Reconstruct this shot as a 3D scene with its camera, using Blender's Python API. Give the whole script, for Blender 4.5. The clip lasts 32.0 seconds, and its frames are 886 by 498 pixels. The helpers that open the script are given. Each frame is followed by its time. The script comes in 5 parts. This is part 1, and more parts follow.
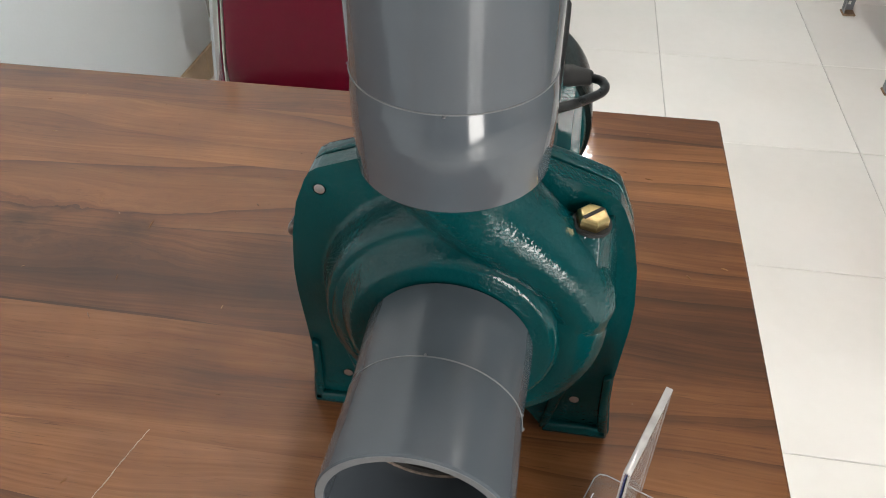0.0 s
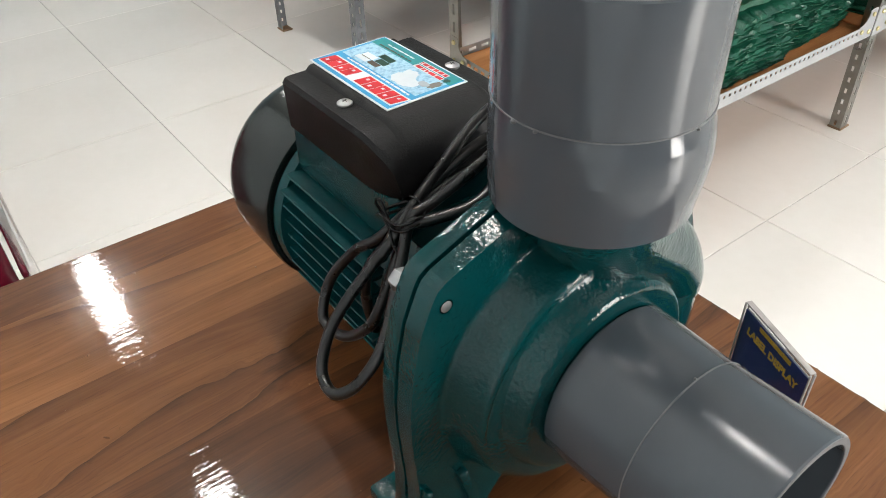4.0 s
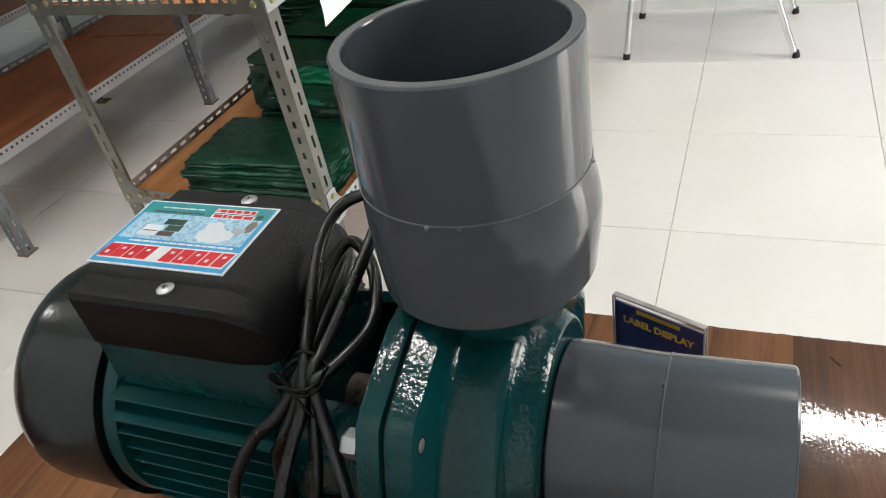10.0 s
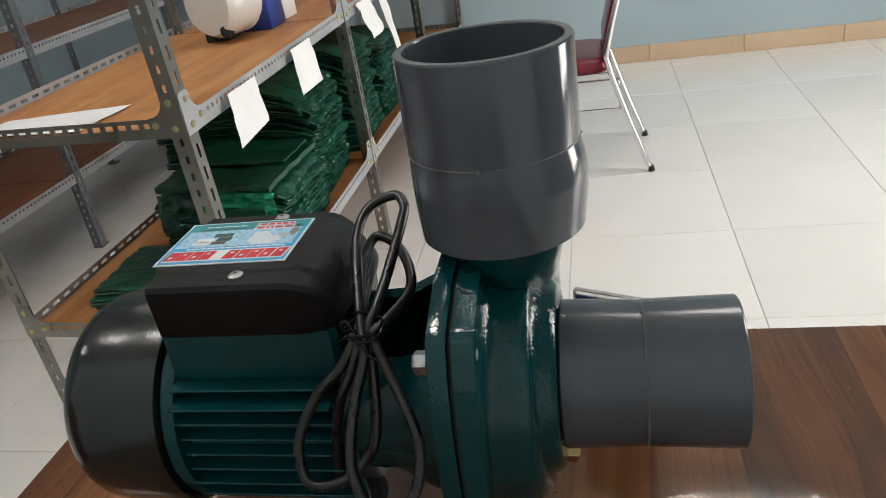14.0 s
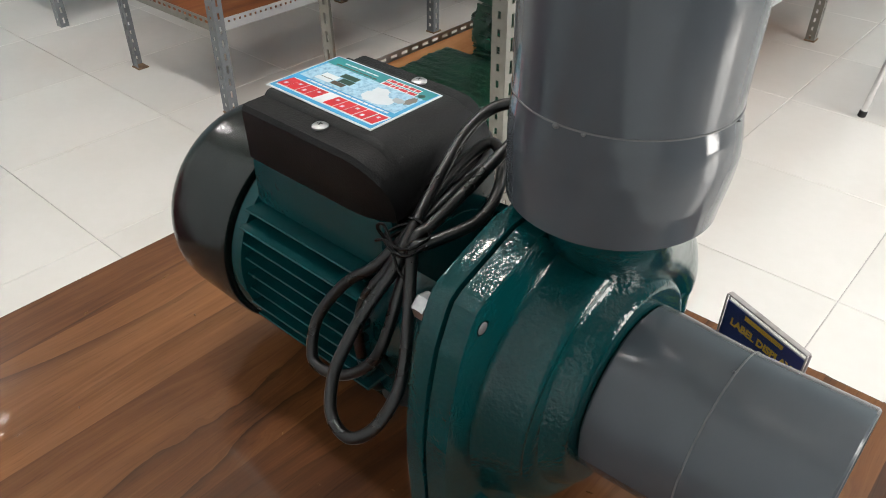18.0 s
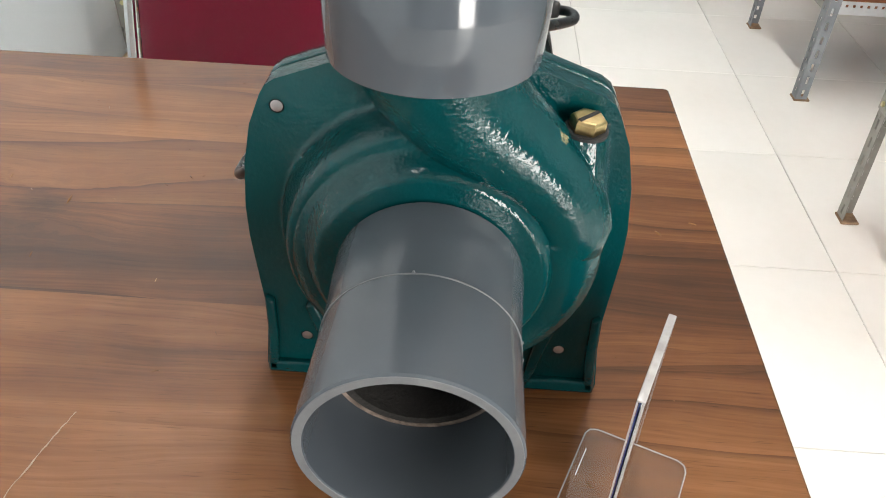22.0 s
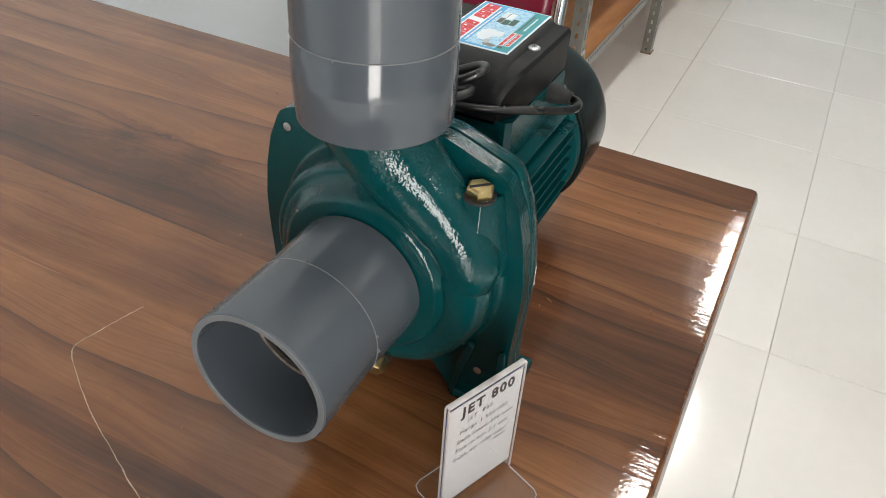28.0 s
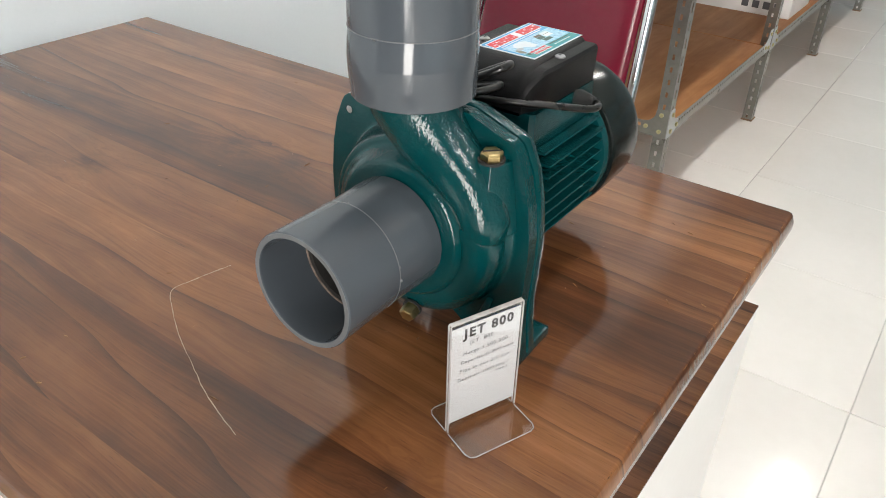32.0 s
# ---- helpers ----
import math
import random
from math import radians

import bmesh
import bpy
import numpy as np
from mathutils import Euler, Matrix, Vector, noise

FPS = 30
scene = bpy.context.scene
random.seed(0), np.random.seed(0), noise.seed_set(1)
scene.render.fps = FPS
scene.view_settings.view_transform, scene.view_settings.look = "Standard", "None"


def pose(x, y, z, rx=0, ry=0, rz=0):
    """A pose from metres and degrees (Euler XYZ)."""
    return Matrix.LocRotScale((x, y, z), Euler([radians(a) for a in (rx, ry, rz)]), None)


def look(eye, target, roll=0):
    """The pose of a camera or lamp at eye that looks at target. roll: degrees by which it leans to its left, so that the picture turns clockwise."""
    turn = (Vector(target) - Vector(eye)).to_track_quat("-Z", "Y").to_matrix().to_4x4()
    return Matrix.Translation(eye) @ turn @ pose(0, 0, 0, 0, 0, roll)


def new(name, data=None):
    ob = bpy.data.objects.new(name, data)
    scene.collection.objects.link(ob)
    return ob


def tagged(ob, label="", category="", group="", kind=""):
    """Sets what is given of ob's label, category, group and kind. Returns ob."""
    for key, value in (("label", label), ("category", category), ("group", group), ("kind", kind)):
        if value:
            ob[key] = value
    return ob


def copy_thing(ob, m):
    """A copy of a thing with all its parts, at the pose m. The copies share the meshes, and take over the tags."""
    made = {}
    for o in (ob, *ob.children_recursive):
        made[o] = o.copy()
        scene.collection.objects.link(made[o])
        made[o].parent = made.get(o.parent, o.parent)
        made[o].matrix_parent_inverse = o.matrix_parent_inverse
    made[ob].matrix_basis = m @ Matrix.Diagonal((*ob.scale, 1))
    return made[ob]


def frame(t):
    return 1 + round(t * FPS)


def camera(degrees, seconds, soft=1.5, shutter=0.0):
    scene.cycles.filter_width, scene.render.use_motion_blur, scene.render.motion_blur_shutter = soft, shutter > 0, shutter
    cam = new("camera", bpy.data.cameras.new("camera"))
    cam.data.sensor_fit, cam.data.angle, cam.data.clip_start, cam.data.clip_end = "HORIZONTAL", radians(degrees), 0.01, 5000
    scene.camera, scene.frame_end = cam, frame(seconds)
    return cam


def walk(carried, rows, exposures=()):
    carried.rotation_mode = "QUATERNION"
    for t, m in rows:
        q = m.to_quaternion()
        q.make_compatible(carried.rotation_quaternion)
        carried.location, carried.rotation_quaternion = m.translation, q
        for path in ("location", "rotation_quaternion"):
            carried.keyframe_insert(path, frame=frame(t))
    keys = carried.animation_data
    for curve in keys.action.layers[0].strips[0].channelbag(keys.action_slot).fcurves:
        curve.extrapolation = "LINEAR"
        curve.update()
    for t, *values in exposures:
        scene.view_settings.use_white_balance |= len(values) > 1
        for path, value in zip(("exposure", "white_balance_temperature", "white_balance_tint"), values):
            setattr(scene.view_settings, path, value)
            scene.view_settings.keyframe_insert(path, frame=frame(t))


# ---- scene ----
cam = camera(60.4, 32.0, 1.0)
PATH = [
    (0, (0.016, 0.003, 1.201), (-0.243, 1.48, -0.123), -0.5),
    (0.5, (-0.04, 0.014, 1.199), (0.009, 1.502, -0.137), 1.6),
    (1, (-0.099, 0.013, 1.19), (0.212, 1.47, -0.144), 0.7),
    (1.5, (-0.145, 0.014, 1.18), (0.296, 1.451, -0.138), -0.6),
    (2, (-0.142, 0.043, 1.188), (0.316, 1.47, -0.137), 1.2),
    (2.5, (-0.125, 0.067, 1.185), (0.302, 1.508, -0.135), 0.1),
    (4.5, (-0.286, 0.139, 1.185), (0.846, 1.247, -0.034), -5.2),
    (5, (-0.285, 0.164, 1.187), (0.936, 1.142, -0.059), -9.2),
    (5.5, (-0.295, 0.174, 1.191), (0.921, 1.184, -0.034), -11.3),
    (6, (-0.293, 0.197, 1.188), (0.991, 1.204, 0.032), -12.3),
    (6.5, (-0.299, 0.236, 1.169), (1.062, 1.105, -0.011), -10.4),
    (7, (-0.303, 0.255, 1.166), (1.102, 1.074, 0.002), -8.8),
    (7.5, (-0.3, 0.279, 1.165), (1.14, 1.042, 0.006), -8.3),
    (8, (-0.289, 0.285, 1.176), (1.174, 1.016, 0.025), -8.9),
    (8.5, (-0.279, 0.282, 1.18), (1.201, 0.985, 0.033), -9.6),
    (9, (-0.278, 0.261, 1.183), (1.215, 0.959, 0.05), -9.5),
    (9.5, (-0.279, 0.23, 1.189), (1.202, 0.958, 0.06), -9.6),
    (10, (-0.281, 0.207, 1.191), (1.178, 0.93, 0.03), -11.2),
    (10.5, (-0.271, 0.21, 1.175), (1.235, 0.933, 0.075), -11.9),
    (11, (-0.334, 0.24, 1.183), (1.287, 0.867, 0.195), -12.1),
    (11.5, (-0.371, 0.246, 1.168), (1.29, 0.759, 0.179), -11.4),
    (12, (-0.384, 0.24, 1.164), (1.285, 0.722, 0.174), -10.3),
    (12.5, (-0.391, 0.237, 1.172), (1.287, 0.723, 0.197), -10.2),
    (13, (-0.406, 0.245, 1.172), (1.295, 0.721, 0.234), -9.9),
    (13.5, (-0.427, 0.248, 1.181), (1.308, 0.686, 0.286), -10.0),
    (15.5, (-0.409, 0.281, 1.135), (1.307, 0.724, 0.207), -5.9),
    (16, (-0.404, 0.296, 1.125), (1.317, 0.729, 0.203), -4.7),
    (16.5, (-0.407, 0.291, 1.126), (1.32, 0.72, 0.213), -4.8),
    (17, (-0.409, 0.265, 1.148), (1.29, 0.85, 0.271), -6.1),
    (17.5, (-0.354, 0.216, 1.146), (1.111, 1.088, 0.101), -3.3),
    (18, (-0.302, 0.174, 1.171), (0.917, 1.23, -0.013), 0.5),
    (18.5, (-0.254, 0.173, 1.12), (0.709, 1.525, 0.005), -2.8),
    (19, (-0.263, 0.117, 1.145), (0.56, 1.494, -0.049), -1.3),
    (19.5, (-0.246, 0.033, 1.139), (0.471, 1.495, -0.022), 0.9),
    (20, (-0.205, -0.024, 1.158), (0.441, 1.488, 0.018), 1.5),
    (20.5, (-0.122, -0.011, 1.141), (0.383, 1.534, -0.025), 3.2),
    (21, (-0.077, -0.01, 1.158), (0.126, 1.565, -0.057), 0.1),
    (21.5, (-0.039, 0.001, 1.148), (-0.068, 1.579, -0.08), 1.1),
    (22, (-0.012, -0.001, 1.13), (-0.076, 1.551, -0.129), 2.3),
    (22.5, (0.009, -0.059, 1.141), (-0.164, 1.508, -0.09), -0.1),
    (23, (0.022, -0.106, 1.15), (-0.298, 1.443, -0.074), 0.2),
    (23.5, (0.088, -0.089, 1.17), (-0.532, 1.401, -0.011), 2.0),
    (24, (0.143, -0.055, 1.166), (-0.653, 1.352, -0.012), 2.6),
    (24.5, (0.178, -0.031, 1.16), (-0.674, 1.357, -0.001), 3.5),
    (25, (0.2, -0.03, 1.184), (-0.675, 1.347, 0.028), 2.0),
    (25.5, (0.204, -0.061, 1.235), (-0.652, 1.358, 0.115), 2.4),
    (27.5, (0.187, -0.047, 1.219), (-0.506, 1.389, 0.012), 3.9),
    (28, (0.181, -0.038, 1.205), (-0.49, 1.389, -0.026), 3.7),
    (28.5, (0.177, -0.037, 1.205), (-0.5, 1.383, -0.03), 3.4),
    (29, (0.175, -0.035, 1.204), (-0.522, 1.377, -0.029), 3.3),
    (29.5, (0.176, -0.037, 1.203), (-0.531, 1.377, -0.021), 3.9),
    (30, (0.181, -0.038, 1.207), (-0.544, 1.37, -0.015), 3.1),
    (30.5, (0.192, -0.029, 1.208), (-0.558, 1.375, -0.003), 3.3),
    (31, (0.222, -0.015, 1.205), (-0.648, 1.345, 0.024), 4.3),
    (31.5, (0.244, -0.047, 1.2), (-0.729, 1.31, 0.099), 4.1),
    (32, (0.3, -0.116, 1.2), (-0.67, 1.251, 0.109), 1.4),
]
EXPOSURES = [(0.0, 0.0), (1.0, 0.2), (2.0, 0.4), (2.5, 0.4), (4.5, 0.0), (9.0, -0.2), (11.0, -0.58), (13.0, -0.75), (15.5, -0.42), (16.5, -0.32), (17.3, -0.3), (18.0, -0.1), (19.0, 0.5), (20.0, 0.42), (21.0, 0.3), (22.0, 0.42), (23.0, 0.33), (25.5, 0.2), (28.0, -0.1), (32.0, 0.1)]
walk(cam, [(t, look(eye, target, roll)) for t, eye, target, roll in PATH], EXPOSURES)
# ---------- world and large lights ----------
world = bpy.data.worlds.new("world")
scene.world = world
world.use_nodes = True
wn = world.node_tree
sky = wn.nodes.new("ShaderNodeTexSky")
sky.sky_type, sky.sun_disc = "NISHITA", False
sky.sun_elevation, sky.sun_rotation = radians(50), radians(200)
wn.links.new(sky.outputs[0], wn.nodes["Background"].inputs[0])
wn.nodes["Background"].inputs[1].default_value = 0.12

XW, XE, YS, YN, ZC = -1.10, 4.11, -2.6, 6.6, 3.65   # inner faces of the room
OX, OY, OZ = -0.030, 0.316, 0.766                   # foot of the pump on the tabletop


def area_lamp(name, place, target, sx, sy, watts, colour):
    lamp = bpy.data.lights.new(name, "AREA")
    lamp.shape, lamp.size, lamp.size_y, lamp.energy, lamp.color = "RECTANGLE", sx, sy, watts, colour
    ob = new(name, lamp)
    ob.matrix_world = look(place, target)
    return ob


LAMP_GLOW = 80.0                                     # of the ceiling lamps
# daylight through the shop front
area_lamp("shop_front_daylight", (1.73, YS + 0.02, 1.3), (1.73, 1.0, 1.3), 1.00, 2.34, 142, (1.0, 0.962, 0.912))


# ---------- materials ----------
def material(name, base, dark=None, rough=0.5, metal=0.0, scale=6.0, fine=90.0, bump=0.05, rough_var=0.1, coat=0.0,
             stretch=(1, 1, 1), fine_mix=0.35, per_object=0.0, dist=0.002):
    m = bpy.data.materials.new(name)
    m.use_nodes = True
    nt = m.node_tree
    b = nt.nodes["Principled BSDF"]
    dark = dark or tuple(0.72 * c for c in base)
    co = nt.nodes.new("ShaderNodeTexCoord")
    mp = nt.nodes.new("ShaderNodeMapping")
    mp.inputs["Scale"].default_value = stretch
    nt.links.new(co.outputs["Object"], mp.inputs[0])
    big, small = nt.nodes.new("ShaderNodeTexNoise"), nt.nodes.new("ShaderNodeTexNoise")
    big.inputs["Scale"].default_value, small.inputs["Scale"].default_value = scale, fine
    big.inputs["Detail"].default_value, small.inputs["Detail"].default_value = 5, 3
    for n in (big, small):
        nt.links.new(mp.outputs[0], n.inputs["Vector"])
    add = nt.nodes.new("ShaderNodeMath")
    add.operation = "MULTIPLY_ADD"
    nt.links.new(small.outputs["Fac"], add.inputs[0])
    add.inputs[1].default_value = fine_mix
    nt.links.new(big.outputs["Fac"], add.inputs[2])
    ramp = nt.nodes.new("ShaderNodeValToRGB")
    ramp.color_ramp.elements[0].position, ramp.color_ramp.elements[1].position = 0.40, 0.40 + 0.5 * (0.5 + fine_mix)
    ramp.color_ramp.elements[0].color, ramp.color_ramp.elements[1].color = (*dark, 1), (*base, 1)
    nt.links.new(add.outputs[0], ramp.inputs[0])
    out = ramp.outputs[0]
    if per_object:
        info, hsv, rng = nt.nodes.new("ShaderNodeObjectInfo"), nt.nodes.new("ShaderNodeHueSaturation"), nt.nodes.new("ShaderNodeMapRange")
        rng.inputs[3].default_value, rng.inputs[4].default_value = 1 - per_object, 1 + per_object
        nt.links.new(info.outputs["Random"], rng.inputs[0])
        nt.links.new(rng.outputs[0], hsv.inputs["Value"])
        nt.links.new(out, hsv.inputs["Color"])
        out = hsv.outputs[0]
    nt.links.new(out, b.inputs["Base Color"])
    rr = nt.nodes.new("ShaderNodeMapRange")
    rr.inputs[3].default_value, rr.inputs[4].default_value = max(0.02, rough - rough_var), min(1, rough + rough_var)
    nt.links.new(big.outputs["Fac"], rr.inputs[0])
    nt.links.new(rr.outputs[0], b.inputs["Roughness"])
    b.inputs["Metallic"].default_value = metal
    b.inputs["Coat Weight"].default_value, b.inputs["Coat Roughness"].default_value = coat, 0.06
    if bump:
        bp = nt.nodes.new("ShaderNodeBump")
        bp.inputs["Strength"].default_value, bp.inputs["Distance"].default_value = bump, dist
        nt.links.new(small.outputs["Fac"], bp.inputs["Height"])
        nt.links.new(bp.outputs[0], b.inputs["Normal"])
        if coat:
            nt.links.new(bp.outputs[0], b.inputs["Coat Normal"])
    return m


def wood_material(name, tones, rough, along=0, scale=1.0, coat=0.0, per_object=0.0):
    """Long-grained wood; along is the axis that the grain follows."""
    m = bpy.data.materials.new(name)
    m.use_nodes = True
    nt = m.node_tree
    b = nt.nodes["Principled BSDF"]

    def math_node(kind, *values):
        n = nt.nodes.new("ShaderNodeMath")
        n.operation = kind
        for i, v in enumerate(values):
            if isinstance(v, (int, float)):
                n.inputs[i].default_value = v
            else:
                nt.links.new(v, n.inputs[i])
        return n.outputs[0]

    def noise_node(vec, sc, detail, distortion=0.0, roughness=0.5):
        n = nt.nodes.new("ShaderNodeTexNoise")
        n.inputs["Scale"].default_value, n.inputs["Detail"].default_value = sc, detail
        n.inputs["Distortion"].default_value, n.inputs["Roughness"].default_value = distortion, roughness
        nt.links.new(vec, n.inputs["Vector"])
        return n.outputs["Fac"]

    def mapped(vec, sc):
        n = nt.nodes.new("ShaderNodeMapping")
        n.inputs["Scale"].default_value = sc
        nt.links.new(vec, n.inputs[0])
        return n.outputs[0]
    co = nt.nodes.new("ShaderNodeTexCoord").outputs["Object"]
    long_way = lambda f, c: [f * scale if k == along else c * scale for k in range(3)]
    figure = noise_node(mapped(co, long_way(1.1, 6.0)), 1.0, 3, 1.4)
    streak = noise_node(mapped(co, long_way(1.1, 22.0)), 1.0, 5, 0.35, 0.55)
    fibre = noise_node(mapped(co, long_way(9.0, 330.0)), 1.0, 4, 0.2)
    knots = noise_node(mapped(co, long_way(5.0, 11.0)), 1.0, 2, 2.5)
    mixed = math_node("MULTIPLY_ADD", figure, 0.66, math_node("MULTIPLY_ADD", streak, 0.50, math_node("MULTIPLY_ADD", fibre, 0.14, math_node("MULTIPLY", knots, 0.26))))
    ramp = nt.nodes.new("ShaderNodeValToRGB")
    els = ramp.color_ramp.elements
    lo, hi = 0.60, 0.98
    els[0].position, els[0].color = lo, (*tones[0], 1)
    els[1].position, els[1].color = hi, (*tones[-1], 1)
    for i, tone in enumerate(tones[1:-1], 1):
        e = els.new(lo + (hi - lo) * i / (len(tones) - 1))
        e.color = (*tone, 1)
    nt.links.new(mixed, ramp.inputs[0])
    out = ramp.outputs[0]
    if per_object:
        info, hsv, rng = nt.nodes.new("ShaderNodeObjectInfo"), nt.nodes.new("ShaderNodeHueSaturation"), nt.nodes.new("ShaderNodeMapRange")
        rng.inputs[3].default_value, rng.inputs[4].default_value = 1 - per_object, 1 + per_object
        nt.links.new(info.outputs["Random"], rng.inputs[0])
        nt.links.new(rng.outputs[0], hsv.inputs["Value"])
        nt.links.new(out, hsv.inputs["Color"])
        out = hsv.outputs[0]
    nt.links.new(out, b.inputs["Base Color"])
    rr = nt.nodes.new("ShaderNodeMapRange")
    rr.inputs[3].default_value, rr.inputs[4].default_value = rough * 0.7, rough * 1.4
    nt.links.new(figure, rr.inputs[0])
    nt.links.new(rr.outputs[0], b.inputs["Roughness"])
    b.inputs["Coat Weight"].default_value, b.inputs["Coat Roughness"].default_value = coat, 0.05
    b.inputs["Specular IOR Level"].default_value = 0.06
    bp = nt.nodes.new("ShaderNodeBump")
    bp.inputs["Strength"].default_value, bp.inputs["Distance"].default_value = 0.09, 0.0010
    nt.links.new(math_node("MULTIPLY_ADD", noise_node(mapped(co, long_way(14.0, 120.0)), 1.0, 1), 1.1, noise_node(co, 24.0, 1)), bp.inputs["Height"])
    nt.links.new(bp.outputs[0], b.inputs["Normal"])
    nt.links.new(bp.outputs[0], b.inputs["Coat Normal"])
    return m


def teak_material(name):
    """Varnished teak staves along x: warped year lines with one sharp side, fine streaks, pores and knots, under a clear coat."""
    m = bpy.data.materials.new(name)
    m.use_nodes = True
    nt = m.node_tree
    b = nt.nodes["Principled BSDF"]

    def math_node(kind, *values):
        n = nt.nodes.new("ShaderNodeMath")
        n.operation = kind
        for i, v in enumerate(values):
            if isinstance(v, (int, float)):
                n.inputs[i].default_value = v
            else:
                nt.links.new(v, n.inputs[i])
        return n.outputs[0]

    def vector(x, y, z):
        n = nt.nodes.new("ShaderNodeCombineXYZ")
        for i, v in enumerate((x, y, z)):
            if isinstance(v, (int, float)):
                n.inputs[i].default_value = v
            else:
                nt.links.new(v, n.inputs[i])
        return n.outputs[0]

    def noise_node(vec, detail=2.0, rough=0.5, distortion=0.0):
        n = nt.nodes.new("ShaderNodeTexNoise")
        n.inputs["Scale"].default_value, n.inputs["Detail"].default_value = 1.0, detail
        n.inputs["Roughness"].default_value, n.inputs["Distortion"].default_value = rough, distortion
        nt.links.new(vec, n.inputs["Vector"])
        return n.outputs["Fac"]

    def ramp_node(fac, stops):
        n = nt.nodes.new("ShaderNodeValToRGB")
        els = n.color_ramp.elements
        els[0].position, els[0].color = stops[0][0], (*stops[0][1], 1)
        els[1].position, els[1].color = stops[-1][0], (*stops[-1][1], 1)
        for at, tone in stops[1:-1]:
            els.new(at).color = (*tone, 1)
        nt.links.new(fac, n.inputs[0])
        return n.outputs[0]
    mul, add, mad = (lambda *v: math_node("MULTIPLY", *v)), (lambda *v: math_node("ADD", *v)), (lambda *v: math_node("MULTIPLY_ADD", *v))
    co = nt.nodes.new("ShaderNodeTexCoord").outputs["Object"]
    sep = nt.nodes.new("ShaderNodeSeparateXYZ")
    nt.links.new(co, sep.inputs[0])
    x, y = sep.outputs[0], sep.outputs[1]
    lane = math_node("FLOOR", mad(y, 1.0 / 0.104, 0.42))
    rnd_node = nt.nodes.new("ShaderNodeTexWhiteNoise")
    rnd_node.noise_dimensions = "1D"
    nt.links.new(lane, rnd_node.inputs["W"])
    rnd = rnd_node.outputs["Value"]
    # the staves differ: each has its own cut through the rings
    sx, sz = mad(rnd, 4.0, x), mul(rnd, 9.0)
    warp = noise_node(vector(mul(sx, 1.7), mul(y, 7.0), sz), 2.0, 0.5)
    wave = noise_node(vector(mul(sx, 6.0), mul(y, 26.0), sz), 2.0, 0.5)
    across = add(y, add(mad(warp, 0.085, -0.042), mad(wave, 0.012, -0.006)))
    core = None
    for kx, ky, size in ((-0.352, 0.474, 0.030), (0.066, 0.163, 0.020), (-0.455, 0.47, 0.022), (-0.116, 0.507, 0.020), (-0.55, 0.318, 0.030)):
        dx, dy = mul(mad(x, 1.0, -kx), 0.42), mad(y, 1.0, -ky)
        away = math_node("SQRT", mad(dx, dx, mul(dy, dy)))
        away = mad(mad(noise_node(vector(mul(x, 45.0), mul(y, 90.0), 3.0), 3.0), 1.0, -0.5), 0.020, away)
        pull = math_node("EXPONENT", mul(mul(away, away), -1.0 / (size * size)))
        across = mad(mul(pull, dy), 1.2, across)
        knot = math_node("EXPONENT", mul(mul(away, away), -1.0 / (0.45 * size * 0.45 * size)))
        core = knot if core is None else add(core, knot)
    streak = noise_node(vector(mul(sx, 1.3), mul(across, 48.0), sz), 5.0, 0.62)
    broad = noise_node(vector(mul(sx, 0.9), mul(across, 13.0), add(sz, 4.0)), 2.0, 0.5)
    fine = noise_node(vector(mul(sx, 9.0), mul(across, 420.0), 1.0), 3.0, 0.6)
    cloud = noise_node(vector(mul(sx, 6.5), mul(y, 11.0), add(sz, 7.0)), 4.0, 0.6)
    tone = add(add(mad(streak, 0.32, mul(broad, 0.34)), mad(cloud, 0.30, -0.09)), mad(fine, 0.18, mad(rnd, 0.15, -0.06)))
    colour = ramp_node(tone, [(0.30, (0.046, 0.0158, 0.0062)), (0.42, (0.088, 0.0308, 0.0104)), (0.50, (0.134, 0.0485, 0.0158)), (0.58, (0.180, 0.0700, 0.0232)), (0.70, (0.265, 0.1130, 0.041))])
    # year lines: sharp on one side, fading on the other
    saw = math_node("FRACT", mad(noise_node(vector(mul(sx, 0.5), mul(across, 3.0), sz), 1.0), 7.0, mul(across, 21.0)))
    line = math_node("POWER", saw, 7.0)
    where = math_node("MINIMUM", math_node("MAXIMUM", mad(noise_node(vector(mul(sx, 1.9), mul(across, 9.0), add(sz, 2.0)), 2.0), 4.6, -1.65), 0.0), 1.0)
    dark = mul(mul(line, where), 0.66)
    saw_b = math_node("FRACT", mad(wave, 1.5, mul(across, 74.0)))
    dark = add(dark, mul(mul(math_node("POWER", saw_b, 7.0), math_node("MAXIMUM", mad(broad, -3.0, 1.65), 0.0)), 0.38))
    pore = math_node("MAXIMUM", mad(noise_node(vector(mul(sx, 45.0), mul(y, 1100.0), 2.0), 1.0), 5.0, -3.1), 0.0)
    dark = math_node("MINIMUM", add(add(dark, mul(pore, 0.5)), mul(core, 0.62)), 0.88)
    mix = nt.nodes.new("ShaderNodeMix")
    mix.data_type = "RGBA"
    nt.links.new(dark, mix.inputs["Factor"])
    nt.links.new(colour, mix.inputs["A"])
    mix.inputs["B"].default_value = (0.020, 0.0075, 0.0035, 1)
    nt.links.new(mix.outputs["Result"], b.inputs["Base Color"])
    b.inputs["Roughness"].default_value, b.inputs["Specular IOR Level"].default_value = 0.5, 0.10
    b.inputs["Coat Weight"].default_value, b.inputs["Coat IOR"].default_value = 1.0, 1.46
    smear = noise_node(vector(mul(x, 7.0), mul(y, 9.0), 0.0), 4.0)
